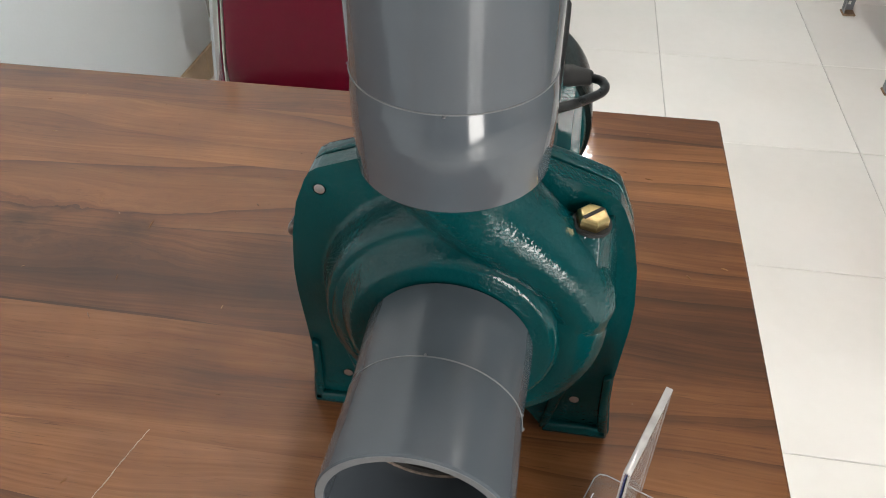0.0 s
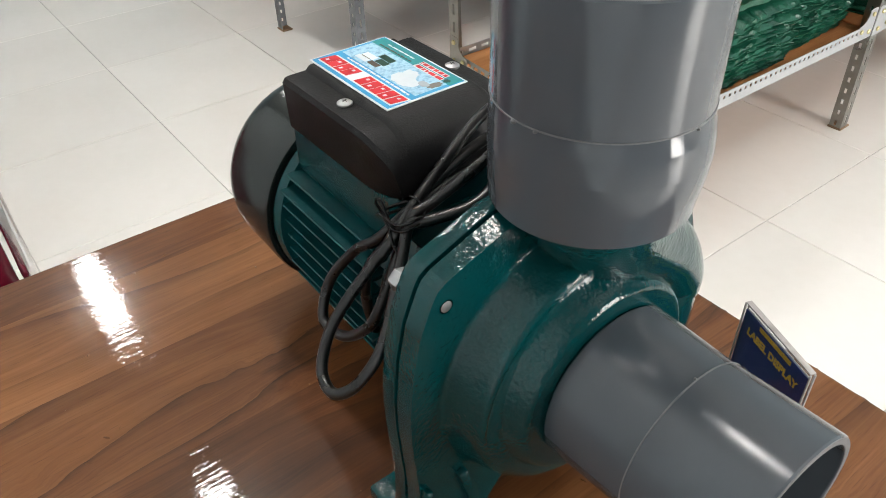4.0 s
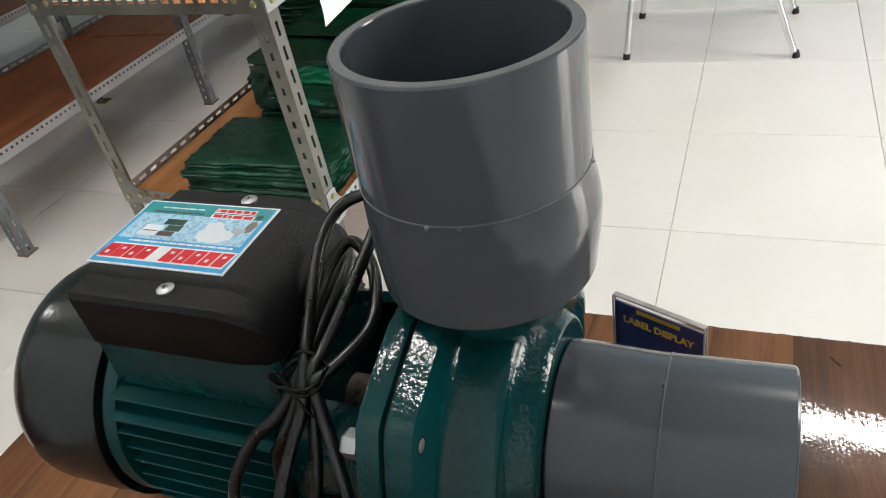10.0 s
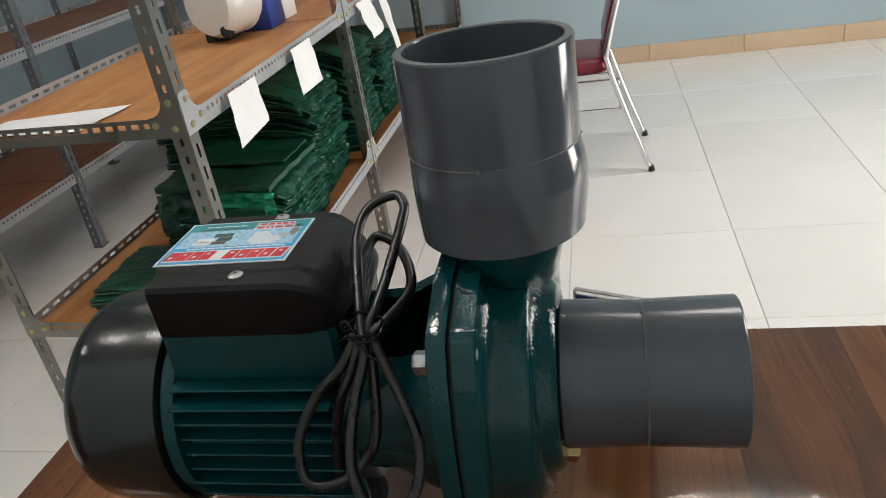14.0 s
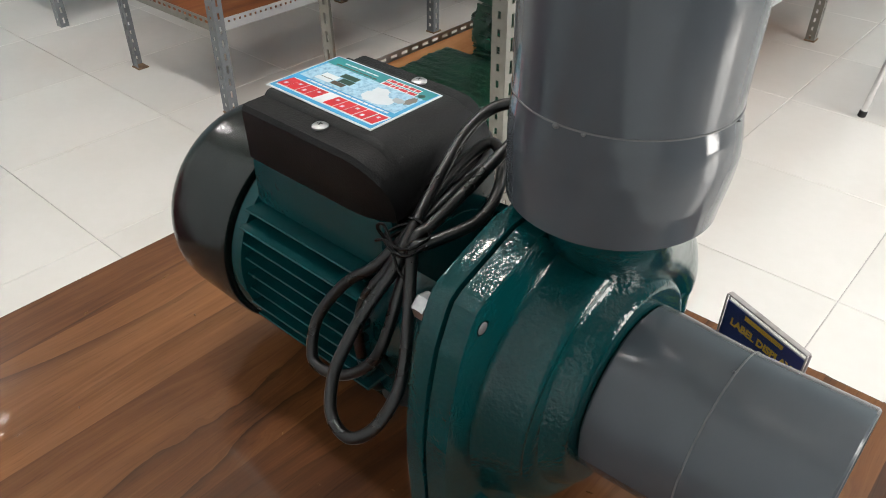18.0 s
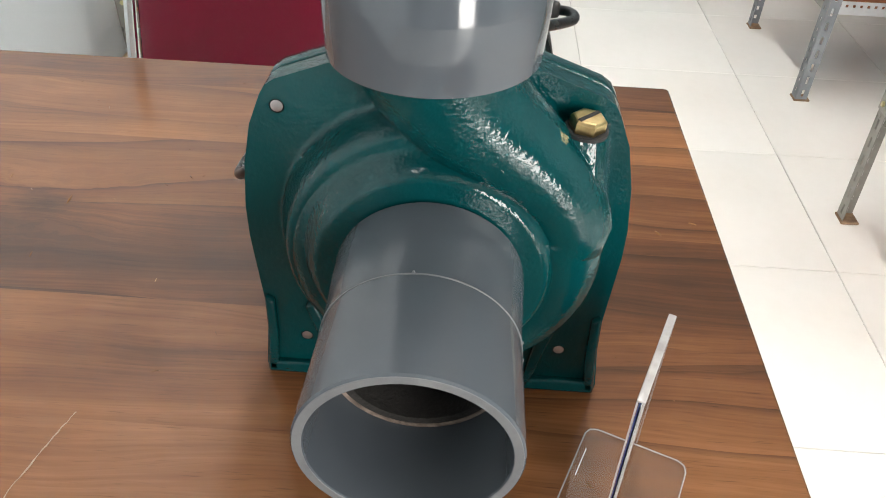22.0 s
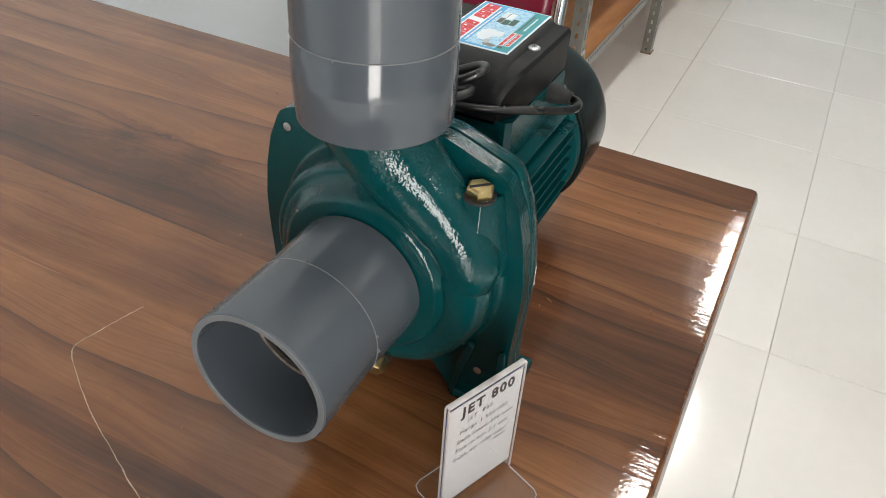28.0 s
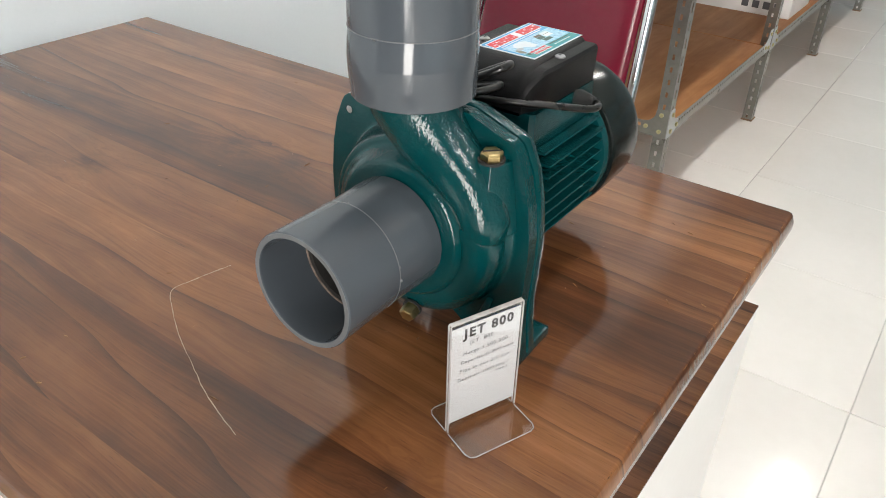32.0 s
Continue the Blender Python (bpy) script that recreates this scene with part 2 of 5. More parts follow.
    nt.links.new(mad(smear, 0.05, 0.004), b.inputs["Coat Roughness"])
    # brushed ripple of the varnish along the grain, and slow waves
    grain = noise_node(vector(mul(x, 40.0), mul(y, 320.0), 0.0), 2.0, 0.6)
    slow = noise_node(vector(mul(x, 16.0), mul(y, 30.0), 0.0), 2.0, 0.5)
    nib = noise_node(vector(mul(x, 260.0), mul(y, 420.0), 0.0), 1.0)
    height = mad(grain, 0.00010, mad(slow, 0.00022, mul(nib, 0.00003)))
    bp = nt.nodes.new("ShaderNodeBump")
    bp.inputs["Strength"].default_value, bp.inputs["Distance"].default_value = 1.0, 1.0
    nt.links.new(height, bp.inputs["Height"])
    nt.links.new(bp.outputs[0], b.inputs["Coat Normal"])
    return m


def enamel_material(name, base, dark, rough, peel, lump, spec=0.5):
    """Thick glossy paint on rough iron: orange peel with grains of a few millimetres, slow lumps of the casting."""
    m = material(name, base, dark, rough, 0, 9, 380, 0.0, 0.03, 0.0, fine_mix=0.15)
    nt = m.node_tree
    b = nt.nodes["Principled BSDF"]
    b.inputs["Specular IOR Level"].default_value = spec
    co = nt.nodes.new("ShaderNodeTexCoord").outputs["Object"]
    heights = []
    for size, detail in ((430.0, 1.0), (70.0, 2.0), (1300.0, 0.0)):
        n = nt.nodes.new("ShaderNodeTexNoise")
        n.inputs["Scale"].default_value, n.inputs["Detail"].default_value = size, detail
        nt.links.new(co, n.inputs["Vector"])
        heights.append(n.outputs["Fac"])
    patch_node = nt.nodes.new("ShaderNodeTexNoise")
    patch_node.inputs["Scale"].default_value = 26.0
    nt.links.new(co, patch_node.inputs["Vector"])
    grow = nt.nodes.new("ShaderNodeMapRange")
    grow.inputs[1].default_value, grow.inputs[2].default_value = 0.35, 0.68
    grow.inputs[3].default_value, grow.inputs[4].default_value = peel * 0.35, peel * 1.4
    nt.links.new(patch_node.outputs["Fac"], grow.inputs[0])
    total = None
    for fac, amount in zip(heights, (grow.outputs[0], lump, peel * 0.12)):
        n = nt.nodes.new("ShaderNodeMath")
        n.operation = "MULTIPLY_ADD" if total else "MULTIPLY"
        nt.links.new(fac, n.inputs[0])
        if isinstance(amount, float):
            n.inputs[1].default_value = amount
        else:
            nt.links.new(amount, n.inputs[1])
        if total:
            nt.links.new(total, n.inputs[2])
        total = n.outputs[0]
    bp = nt.nodes.new("ShaderNodeBump")
    bp.inputs["Strength"].default_value, bp.inputs["Distance"].default_value = 1.0, 1.0
    nt.links.new(total, bp.inputs["Height"])
    nt.links.new(bp.outputs[0], b.inputs["Normal"])
    return m


M_WOOD = teak_material("varnished_teak")
M_WOOD_EDGE = wood_material("worn_wood_edge", [(0.05, 0.02, 0.008), (0.14, 0.06, 0.02), (0.33, 0.17, 0.07)], 0.35, 1, 2.0)
M_SCRATCH = material("scratched_varnish", (0.42, 0.31, 0.21), (0.26, 0.17, 0.10), 0.7, 0, 60, 300, 0.0)
M_BOARD = wood_material("shelf_board", [(0.27, 0.105, 0.038), (0.43, 0.195, 0.076), (0.56, 0.285, 0.128)], 0.42, 0, 0.8, 0.0, 0.08)
M_BOARD_PALE = wood_material("pale_brown_shelf_board", [(0.25, 0.105, 0.042), (0.36, 0.175, 0.078), (0.46, 0.25, 0.125)], 0.36, 0, 0.8, 0.0, 0.08)
# redder boards, their tones also darkened for the shade between the shelves
M_BOARD_RED_SHADED = wood_material("reddish_shaded_shelf_board", [(0.15, 0.045, 0.016), (0.24, 0.080, 0.028), (0.32, 0.125, 0.048)], 0.34, 0, 0.8, 0.0, 0.08)
M_TILE = material("polished_cream_tile", (0.83, 0.81, 0.775), (0.78, 0.76, 0.72), 0.12, 0, 2.5, 30, 0.01, 0.05, 0.3, per_object=0.03)
M_GROUT = material("tile_grout", (0.60, 0.585, 0.56), (0.50, 0.485, 0.46), 0.9, 0, 12, 150, 0.3)
M_SKIRT = material("tan_skirting_tile", (0.58, 0.43, 0.29), (0.50, 0.36, 0.23), 0.3, 0, 5, 80, 0.03, per_object=0.04)
M_WALL = material("pale_blue_wall_paint", (0.36, 0.45, 0.49), (0.32, 0.41, 0.45), 0.75, 0, 1.2, 140, 0.12)
M_WALL_W = material("bluish_white_wall_paint", (0.75, 0.80, 0.83), (0.71, 0.76, 0.79), 0.75, 0, 1.2, 140, 0.12)
# assumed grey for the unseen street wall, so that it reflects little light
M_WALL_S = material("dim_grey_unseen_wall", (0.30, 0.30, 0.31), (0.24, 0.24, 0.25), 0.6, 0, 1.5, 120, 0.08)
M_CEIL = material("white_ceiling_paint", (0.62, 0.62, 0.60), (0.57, 0.57, 0.55), 0.85, 0, 1.5, 120, 0.08)
M_GREEN = enamel_material("green_cast_enamel", (0.0006, 0.042, 0.045), (0.0004, 0.032, 0.035), 0.045, 0.00036, 0.0004, 0.38)
M_GREEN_FLAT = enamel_material("green_smooth_enamel", (0.0010, 0.043, 0.047), (0.0008, 0.033, 0.037), 0.26, 0.00008, 0.0004, 0.33)
M_BLACK = material("black_satin_plastic", (0.0055, 0.0055, 0.006), (0.0035, 0.0035, 0.004), 0.15, 0, 20, 500, 0.12, 0.06, dist=0.0004)
M_BLACK_TEX = material("black_grained_plastic", (0.0055, 0.0055, 0.006), (0.0035, 0.0035, 0.004), 0.48, 0, 30, 900, 0.5, 0.06, dist=0.0005)
# black cowl, tinted green to imitate the greenish reflections on it
M_COWL = material("black_with_reflection_tint", (0.0085, 0.0125, 0.0118), (0.0045, 0.0070, 0.0066), 0.19, 0, 14, 260, 0.22, 0.10, dist=0.0006)
for dull in (M_BLACK, M_BLACK_TEX):
    dull.node_tree.nodes["Principled BSDF"].inputs["Specular IOR Level"].default_value = 0.25
M_CABLE = material("black_cable_rubber", (0.0045, 0.0045, 0.005), (0.003, 0.003, 0.003), 0.30, 0, 60, 600, 0.15, dist=0.0005)
M_PVC = material("grey_pvc", (0.070, 0.081, 0.093), (0.059, 0.069, 0.080), 0.11, 0, 10, 14, 0.25, 0.02, 0.0, dist=0.0006)
M_PVC_DULL = material("dull_grey_pvc", (0.070, 0.081, 0.093), (0.059, 0.069, 0.080), 0.20, 0, 10, 14, 0.20, 0.04, 0.0, dist=0.0006)
M_PVC_IN = material("grey_pvc_cut_rim", (0.125, 0.13, 0.135), (0.095, 0.10, 0.105), 0.5, 0, 40, 500, 0.2, dist=0.0006)
M_BRASS = material("brass", (0.56, 0.43, 0.21), (0.36, 0.26, 0.11), 0.33, 1.0, 60, 400, 0.1, dist=0.0004)
M_ZINC = material("zinc_plated_steel", (0.55, 0.56, 0.56), (0.34, 0.34, 0.35), 0.38, 1.0, 60, 300, 0.1, dist=0.0004)
M_ZINC_Y = material("yellow_zinc_plated_steel", (0.60, 0.54, 0.30), (0.40, 0.36, 0.19), 0.30, 1.0, 60, 300, 0.1, dist=0.0004)
M_IRON = material("raw_cast_iron", (0.018, 0.016, 0.014), (0.004, 0.004, 0.003), 0.8, 0.0, 60, 500, 0.8, dist=0.001)
M_RUST = material("rust_stained_cast_iron", (0.22, 0.17, 0.14), (0.035, 0.024, 0.018), 0.8, 0.1, 130, 420, 0.8, dist=0.001)
# gasket black; in slots, holes and vents it stands for their shade
M_DARK = material("gasket_and_recess_black", (0.012, 0.012, 0.012), (0.006, 0.006, 0.006), 0.8, 0, 40, 200, 0.2)
M_STEEL = material("grey_angle_steel", (0.30, 0.295, 0.27), (0.21, 0.205, 0.185), 0.30, 0.85, 5, 60, 0.05)
M_STEEL_L = material("pale_grey_angle_steel", (0.47, 0.485, 0.50), (0.38, 0.39, 0.405), 0.36, 0.35, 5, 60, 0.05)
M_STEEL_B = material("bluish_grey_angle_steel", (0.235, 0.255, 0.275), (0.17, 0.185, 0.20), 0.36, 0.5, 5, 60, 0.05)
M_CHROME = material("chrome_tube", (0.78, 0.78, 0.79), (0.70, 0.70, 0.71), 0.13, 1.0, 8, 90, 0.02, 0.05)
M_RED = material("dark_red_vinyl", (0.165, 0.0035, 0.021), (0.145, 0.0035, 0.018), 0.25, 0, 5, 260, 0.06, 0.02, 0.0, dist=0.0008)
M_PANEL = material("white_laminate", (0.74, 0.73, 0.71), (0.69, 0.68, 0.66), 0.35, 0, 3, 60, 0.03)
M_PAPER = material("white_paper", (0.84, 0.84, 0.83), (0.78, 0.78, 0.77), 0.8, 0, 12, 200, 0.1)
M_TARP = material("green_tarpaulin", (0.007, 0.085, 0.047), (0.002, 0.028, 0.019), 0.34, 0, 14, 60, 0.45, 0.12, 0.1, per_object=0.3, dist=0.006)
M_TARP_B = material("bright_green_tarpaulin", (0.010, 0.33, 0.16), (0.006, 0.20, 0.10), 0.32, 0, 14, 60, 0.8, 0.12, 0.1, dist=0.006)
M_RUBBER = material("black_rubber", (0.015, 0.015, 0.015), (0.008, 0.008, 0.008), 0.7, 0, 40, 200, 0.2)


# ---------- mesh helpers ----------
def bm_box(bm, x0, x1, y0, y1, z0, z1):
    v = [bm.verts.new((x, y, z)) for x in (x0, x1) for y in (y0, y1) for z in (z0, z1)]
    for f in ((0, 1, 3, 2), (4, 6, 7, 5), (0, 4, 5, 1), (2, 3, 7, 6), (0, 2, 6, 4), (1, 5, 7, 3)):
        bm.faces.new([v[i] for i in f])
    return v


def bm_loft(bm, rings, caps=True, closed=False):
    """Skin equal-length closed rings of points, one after the other."""
    rows = [[bm.verts.new(p) for p in ring] for ring in rings]
    n = len(rows[0])
    pairs = list(zip(rows, rows[1:])) + ([(rows[-1], rows[0])] if closed else [])
    for a, b in pairs:
        for i in range(n):
            bm.faces.new((a[i], a[(i + 1) % n], b[(i + 1) % n], b[i]))
    if caps and not closed:
        bm.faces.new(rows[0][::-1])
        bm.faces.new(rows[-1])
    return rows


def ring(centre, u, v, r, n=20, r2=None):
    c, u, v = Vector(centre), Vector(u), Vector(v)
    r2 = r if r2 is None else r2
    return [c + u * (r * math.cos(2 * math.pi * i / n)) + v * (r2 * math.sin(2 * math.pi * i / n)) for i in range(n)]


def bm_cyl(bm, p0, p1, r0, r1=None, n=16):
    p0, p1 = Vector(p0), Vector(p1)
    w = (p1 - p0).normalized()
    u = w.orthogonal().normalized()
    v = w.cross(u)
    r1 = r0 if r1 is None else r1
    bm_loft(bm, [ring(p0, u, v, r0, n), ring(p1, u, v, r1, n)])


def bm_revolve(bm, origin, axis, profile, n=48, closed=False):
    """profile: (distance along the axis, radius) rows."""
    o, w = Vector(origin), Vector(axis).normalized()
    u = w.orthogonal().normalized()
    v = w.cross(u)
    bm_loft(bm, [ring(o + w * d, u, v, r, n) for d, r in profile], caps=not closed, closed=closed)


def bm_tube(bm, points, radius, n=10):
    """A tube along a polyline with parallel-carried rings; radius is a number or one per point."""
    pts = [Vector(p) for p in points]
    rad = radius if isinstance(radius, (list, tuple)) else [radius] * len(pts)
    rings, u = [], None
    for i, p in enumerate(pts):
        w = (pts[min(i + 1, len(pts) - 1)] - pts[max(i - 1, 0)]).normalized()
        u = w.orthogonal().normalized() if u is None else (u - w * u.dot(w)).normalized()
        rings.append(ring(p, u, w.cross(u), rad[i], n))
    bm_loft(bm, rings)


def smooth_path(points, steps=8):
    """Catmull-Rom through the points."""
    p = [Vector(q) for q in points]
    p = [2 * p[0] - p[1]] + p + [2 * p[-1] - p[-2]]
    out = []
    for a, b, c, d in zip(p, p[1:], p[2:], p[3:]):
        for k in range(steps):
            t = k / steps
            out.append(0.5 * (2 * b + (c - a) * t + (2 * a - 5 * b + 4 * c - d) * t * t + (3 * b - a - 3 * c + d) * t ** 3))
    return out + [p[-2]]


def bm_prism(bm, outline, lo, hi, axis="y"):
    """Extrude a closed 2D outline: (x, z) along y, or (x, y) along z, or (y, z) along x."""
    def at(p, h):
        return {"y": (p[0], h, p[1]), "z": (p[0], p[1], h), "x": (h, p[0], p[1])}[axis]
    bm_loft(bm, [[at(p, lo) for p in outline], [at(p, hi) for p in outline]])


def bevelled(bm, width, segments=2, angle=30):
    bm.normal_update()
    sharp = [e for e in bm.edges if len(e.link_faces) == 2 and e.calc_face_angle(0) > radians(angle)]
    bmesh.ops.bevel(bm, geom=sharp, offset=width, segments=segments, profile=0.5, affect="EDGES", clamp_overlap=True)
    return bm


def mesh_of(bm, name, mat, smooth=40):
    bmesh.ops.recalc_face_normals(bm, faces=bm.faces)
    me = bpy.data.meshes.new(name)
    bm.normal_update()
    for f in bm.faces:
        f.smooth = smooth > 0
    if 0 < smooth < 180:
        for e in bm.edges:
            if len(e.link_faces) == 2 and e.calc_face_angle(0) > radians(smooth):
                e.smooth = False
    bm.to_mesh(me)
    bm.free()
    me.materials.append(mat)
    return me


def part(name, bm, mat, parent, label="", smooth=40):
    ob = new(name, mesh_of(bm, name, mat, smooth))
    ob.parent = parent
    if label:
        tagged(ob, label)
    return ob


def placed(name, me, parent, m, label=""):
    ob = new(name, me)
    ob.parent, ob.matrix_basis = parent, m
    if label:
        tagged(ob, label)
    return ob


def thing(name, m, label, category, group="", kind=""):
    ob = new(name)
    ob.matrix_basis = m
    ob.empty_display_size = 0.05
    return tagged(ob, label, category, group, kind)


def solo(name, bm, mat, m, label, category, group="", kind="", smooth=40):
    ob = new(name, mesh_of(bm, name, mat, smooth))
    ob.matrix_basis = m
    return tagged(ob, label, category, group, kind)


I4 = Matrix.Identity(4)


def B():
    return bmesh.new()


def box_bm(x0, x1, y0, y1, z0, z1, bev=0.0, seg=2):
    bm = B()
    bm_box(bm, x0, x1, y0, y1, z0, z1)
    return bevelled(bm, bev, seg) if bev else bm


# ---------- the room ----------
def slab(name, x0, x1, y0, y1, z0, z1, mat, label, category):
    return solo(name, box_bm(x0, x1, y0, y1, z0, z1), mat, I4, label, category, kind="structure", smooth=0)


floor = slab("floor", XW - 0.2, XE + 0.2, YS - 0.2, YN + 0.2, -0.12, -0.004, M_GROUT, "polished cream ceramic tile floor with thin grey joints", "floor")
slab("ceiling", XW - 0.2, XE + 0.2, YS - 0.2, YN + 0.2, ZC, ZC + 0.15, M_CEIL, "plain white painted ceiling of the shop", "ceiling")
slab("wall_west", XW - 0.15, XW, YS - 0.15, YN + 0.15, 0, ZC, M_WALL_W, "pale blue white painted wall beside the desk", "wall")
slab("wall_east", XE, XE + 0.15, YS - 0.15, YN + 0.15, 0, ZC, M_WALL, "light blue painted wall above tan skirting tiles", "wall")
slab("wall_north", XW, XE, YN, YN + 0.15, 0, ZC, M_WALL, "light blue painted wall behind the shelf rows", "wall")
# the unseen street side: piers, lintel and sill round a wide opening
south = thing("wall_south", I4, "unseen street wall, assumed grey, with a tall glazed opening", "wall", kind="structure")
part("pier", box_bm(XW, 1.18, YS - 0.15, YS, 0, ZC), M_WALL_S, south, smooth=0)
part("pier", box_bm(2.28, XE, YS - 0.15, YS, 0, ZC), M_WALL_S, south, smooth=0)
part("lintel", box_bm(1.18, 2.28, YS - 0.15, YS, 2.5, ZC), M_WALL_S, south, smooth=0)


# ---------- the desk ----------
def build_desk():
    desk = thing("desk", pose(0, 0, 0), "varnished brown teak desk top on white laminate panels", "desk")
    x0, x1, y0, y1, z = -1.02, 0.1905, -0.005, 0.743, OZ
    bm = B()
    r = 0.0035
    outline = [(x0, y0), (x1, y0), (x1, y1 - r), (x1 - r * 0.3, y1 - r * 0.3), (x1 - r, y1), (x0 + r, y1), (x0, y1 - r)]

    def inset(d):
        cx, cy = (x0 + x1) / 2, (y0 + y1) / 2
        return [(x + (d if x < cx else -d), y + (d if y < cy else -d)) for x, y in outline]
    levels = [(z - 0.025, 0.004), (z - 0.022, 0.0), (z - 0.015, 0.0), (z - 0.0125, 0.0004), (z - 0.0045, 0.0026), (z - 0.0014, 0.0040), (z - 0.0003, 0.0054), (z, 0.0066)]
    bm_loft(bm, [[(x, y, h) for x, y in inset(d)] for h, d in levels])
    part("tabletop", bm, M_WOOD, desk, "glossy varnished brown wood top with knots", 8)
    # scuffed bare line along the moulded edges
    rng = random.Random(4)
    bm = B()
    for k in range(70):
        yy = y0 + (y1 - y0 - 0.03) * rng.random()
        ln = 0.004 + 0.02 * rng.random() ** 2
        xx = x1 - 0.0050 - 0.0012 * rng.random()
        bm_tube(bm, [(xx, yy, z - 0.0012), (xx + 0.0004, yy + ln / 2, z - 0.0010), (xx, yy + ln, z - 0.0012)], [0.0002, 0.0006, 0.0002], 5)
    tagged(part("edge_scuff", bm, M_WOOD_EDGE, desk, "pale worn scuffs along the varnished edge", 0), kind="stuff")
    # side leg panel with a dark top edge, apron inside it
    part("side_panel", box_bm(0.1665, 0.1850, 0.05, 0.705, 0.0, 0.648, 0.001), M_PANEL, desk, "white laminate side panel", 0)
    part("panel_edge", box_bm(0.1660, 0.1855, 0.0495, 0.7055, 0.648, 0.6505), M_WOOD, desk, "dark brown edge band", 0)
    part("apron", box_bm(0.148, 0.166, 0.05, 0.70, 0.60, z - 0.025), M_PANEL, desk, "white laminate apron", 0)
    part("side_panel", box_bm(-0.99, -0.972, 0.05, 0.705, 0.0, z - 0.025, 0.001), M_PANEL, desk, "white laminate side panel", 0)
    part("modesty_panel", box_bm(-0.972, 0.148, 0.66, 0.678, 0.15, z - 0.025), M_PANEL, desk, "white laminate back panel", 0)
    # long pale scratch in the varnish
    pts = smooth_path([(-0.236, 0.273, z), (-0.2415, 0.251, z), (-0.2445, 0.235, z), (-0.2475, 0.211, z), (-0.224, 0.193, z), (-0.182, 0.170, z), (-0.145, 0.154, z), (-0.116, 0.141, z), (-0.085, 0.131, z), (-0.058, 0.124, z)], 6)
    bm = B()
    bm_tube(bm, [p + Vector((rng.uniform(-.0003, .0003), rng.uniform(-.0003, .0003), 0.0)) for p in pts], [0.00022 + 0.00030 * rng.random() for p in pts], 5)
    part("scratch", bm, M_SCRATCH, desk, "thin pale curved scratch in the varnish", 0)
    # crumbs of dust and small chips in the varnish
    bm = B()
    for k in range(110):
        x, y, a = rng.uniform(-0.6, 0.17), rng.uniform(0.02, 0.7), rng.uniform(0, 3)
        s = 0.0005 + 0.0011 * rng.random() ** 3
        d = Vector((math.cos(a), math.sin(a), 0)) * s * rng.uniform(1.0, 4.0)
        c = Vector((x, y, z + 0.0001))
        bm_tube(bm, [c - d, c, c + d], [s * 0.3, s * 0.6, s * 0.3], 5)
    tagged(part("varnish_chips", bm, M_WOOD_EDGE, desk, "tiny pale chips and dust specks", 0), kind="stuff")
    return desk


build_desk()


# ---------- the pump ----------
PUMP = thing("water_pump", pose(OX, OY, OZ), "dark green cast iron water pump with grey couplings on the desk", "pump")
AZ = 0.115                   # height of the shaft line
OUT = (-0.002, -0.007)       # the upright outlet


def half_outline(scale=1.0):
    right = [(0.0, 0.2150), (0.040, 0.2130), (0.0530, 0.2085), (0.0775, 0.1995), (0.0825, 0.1960), (0.0855, 0.1910), (0.0925, 0.1745), (0.0978, 0.1510), (0.1008, 0.1240), (0.1010, 0.1050), (0.0998, 0.0850),
             (0.0982, 0.0580), (0.0990, 0.0350), (0.1025, 0.004), (0.1020, 0.0), (0.057, 0.0), (0.051, 0.010), (0.040, 0.024), (0.028, 0.032), (0.014, 0.034), (0.0, 0.034)]
    return [(scale * x, z) for x, z in right]


def plate_outline():
    r = half_outline()
    return r + [(-x, z) for x, z in reversed(r[1:-1])]


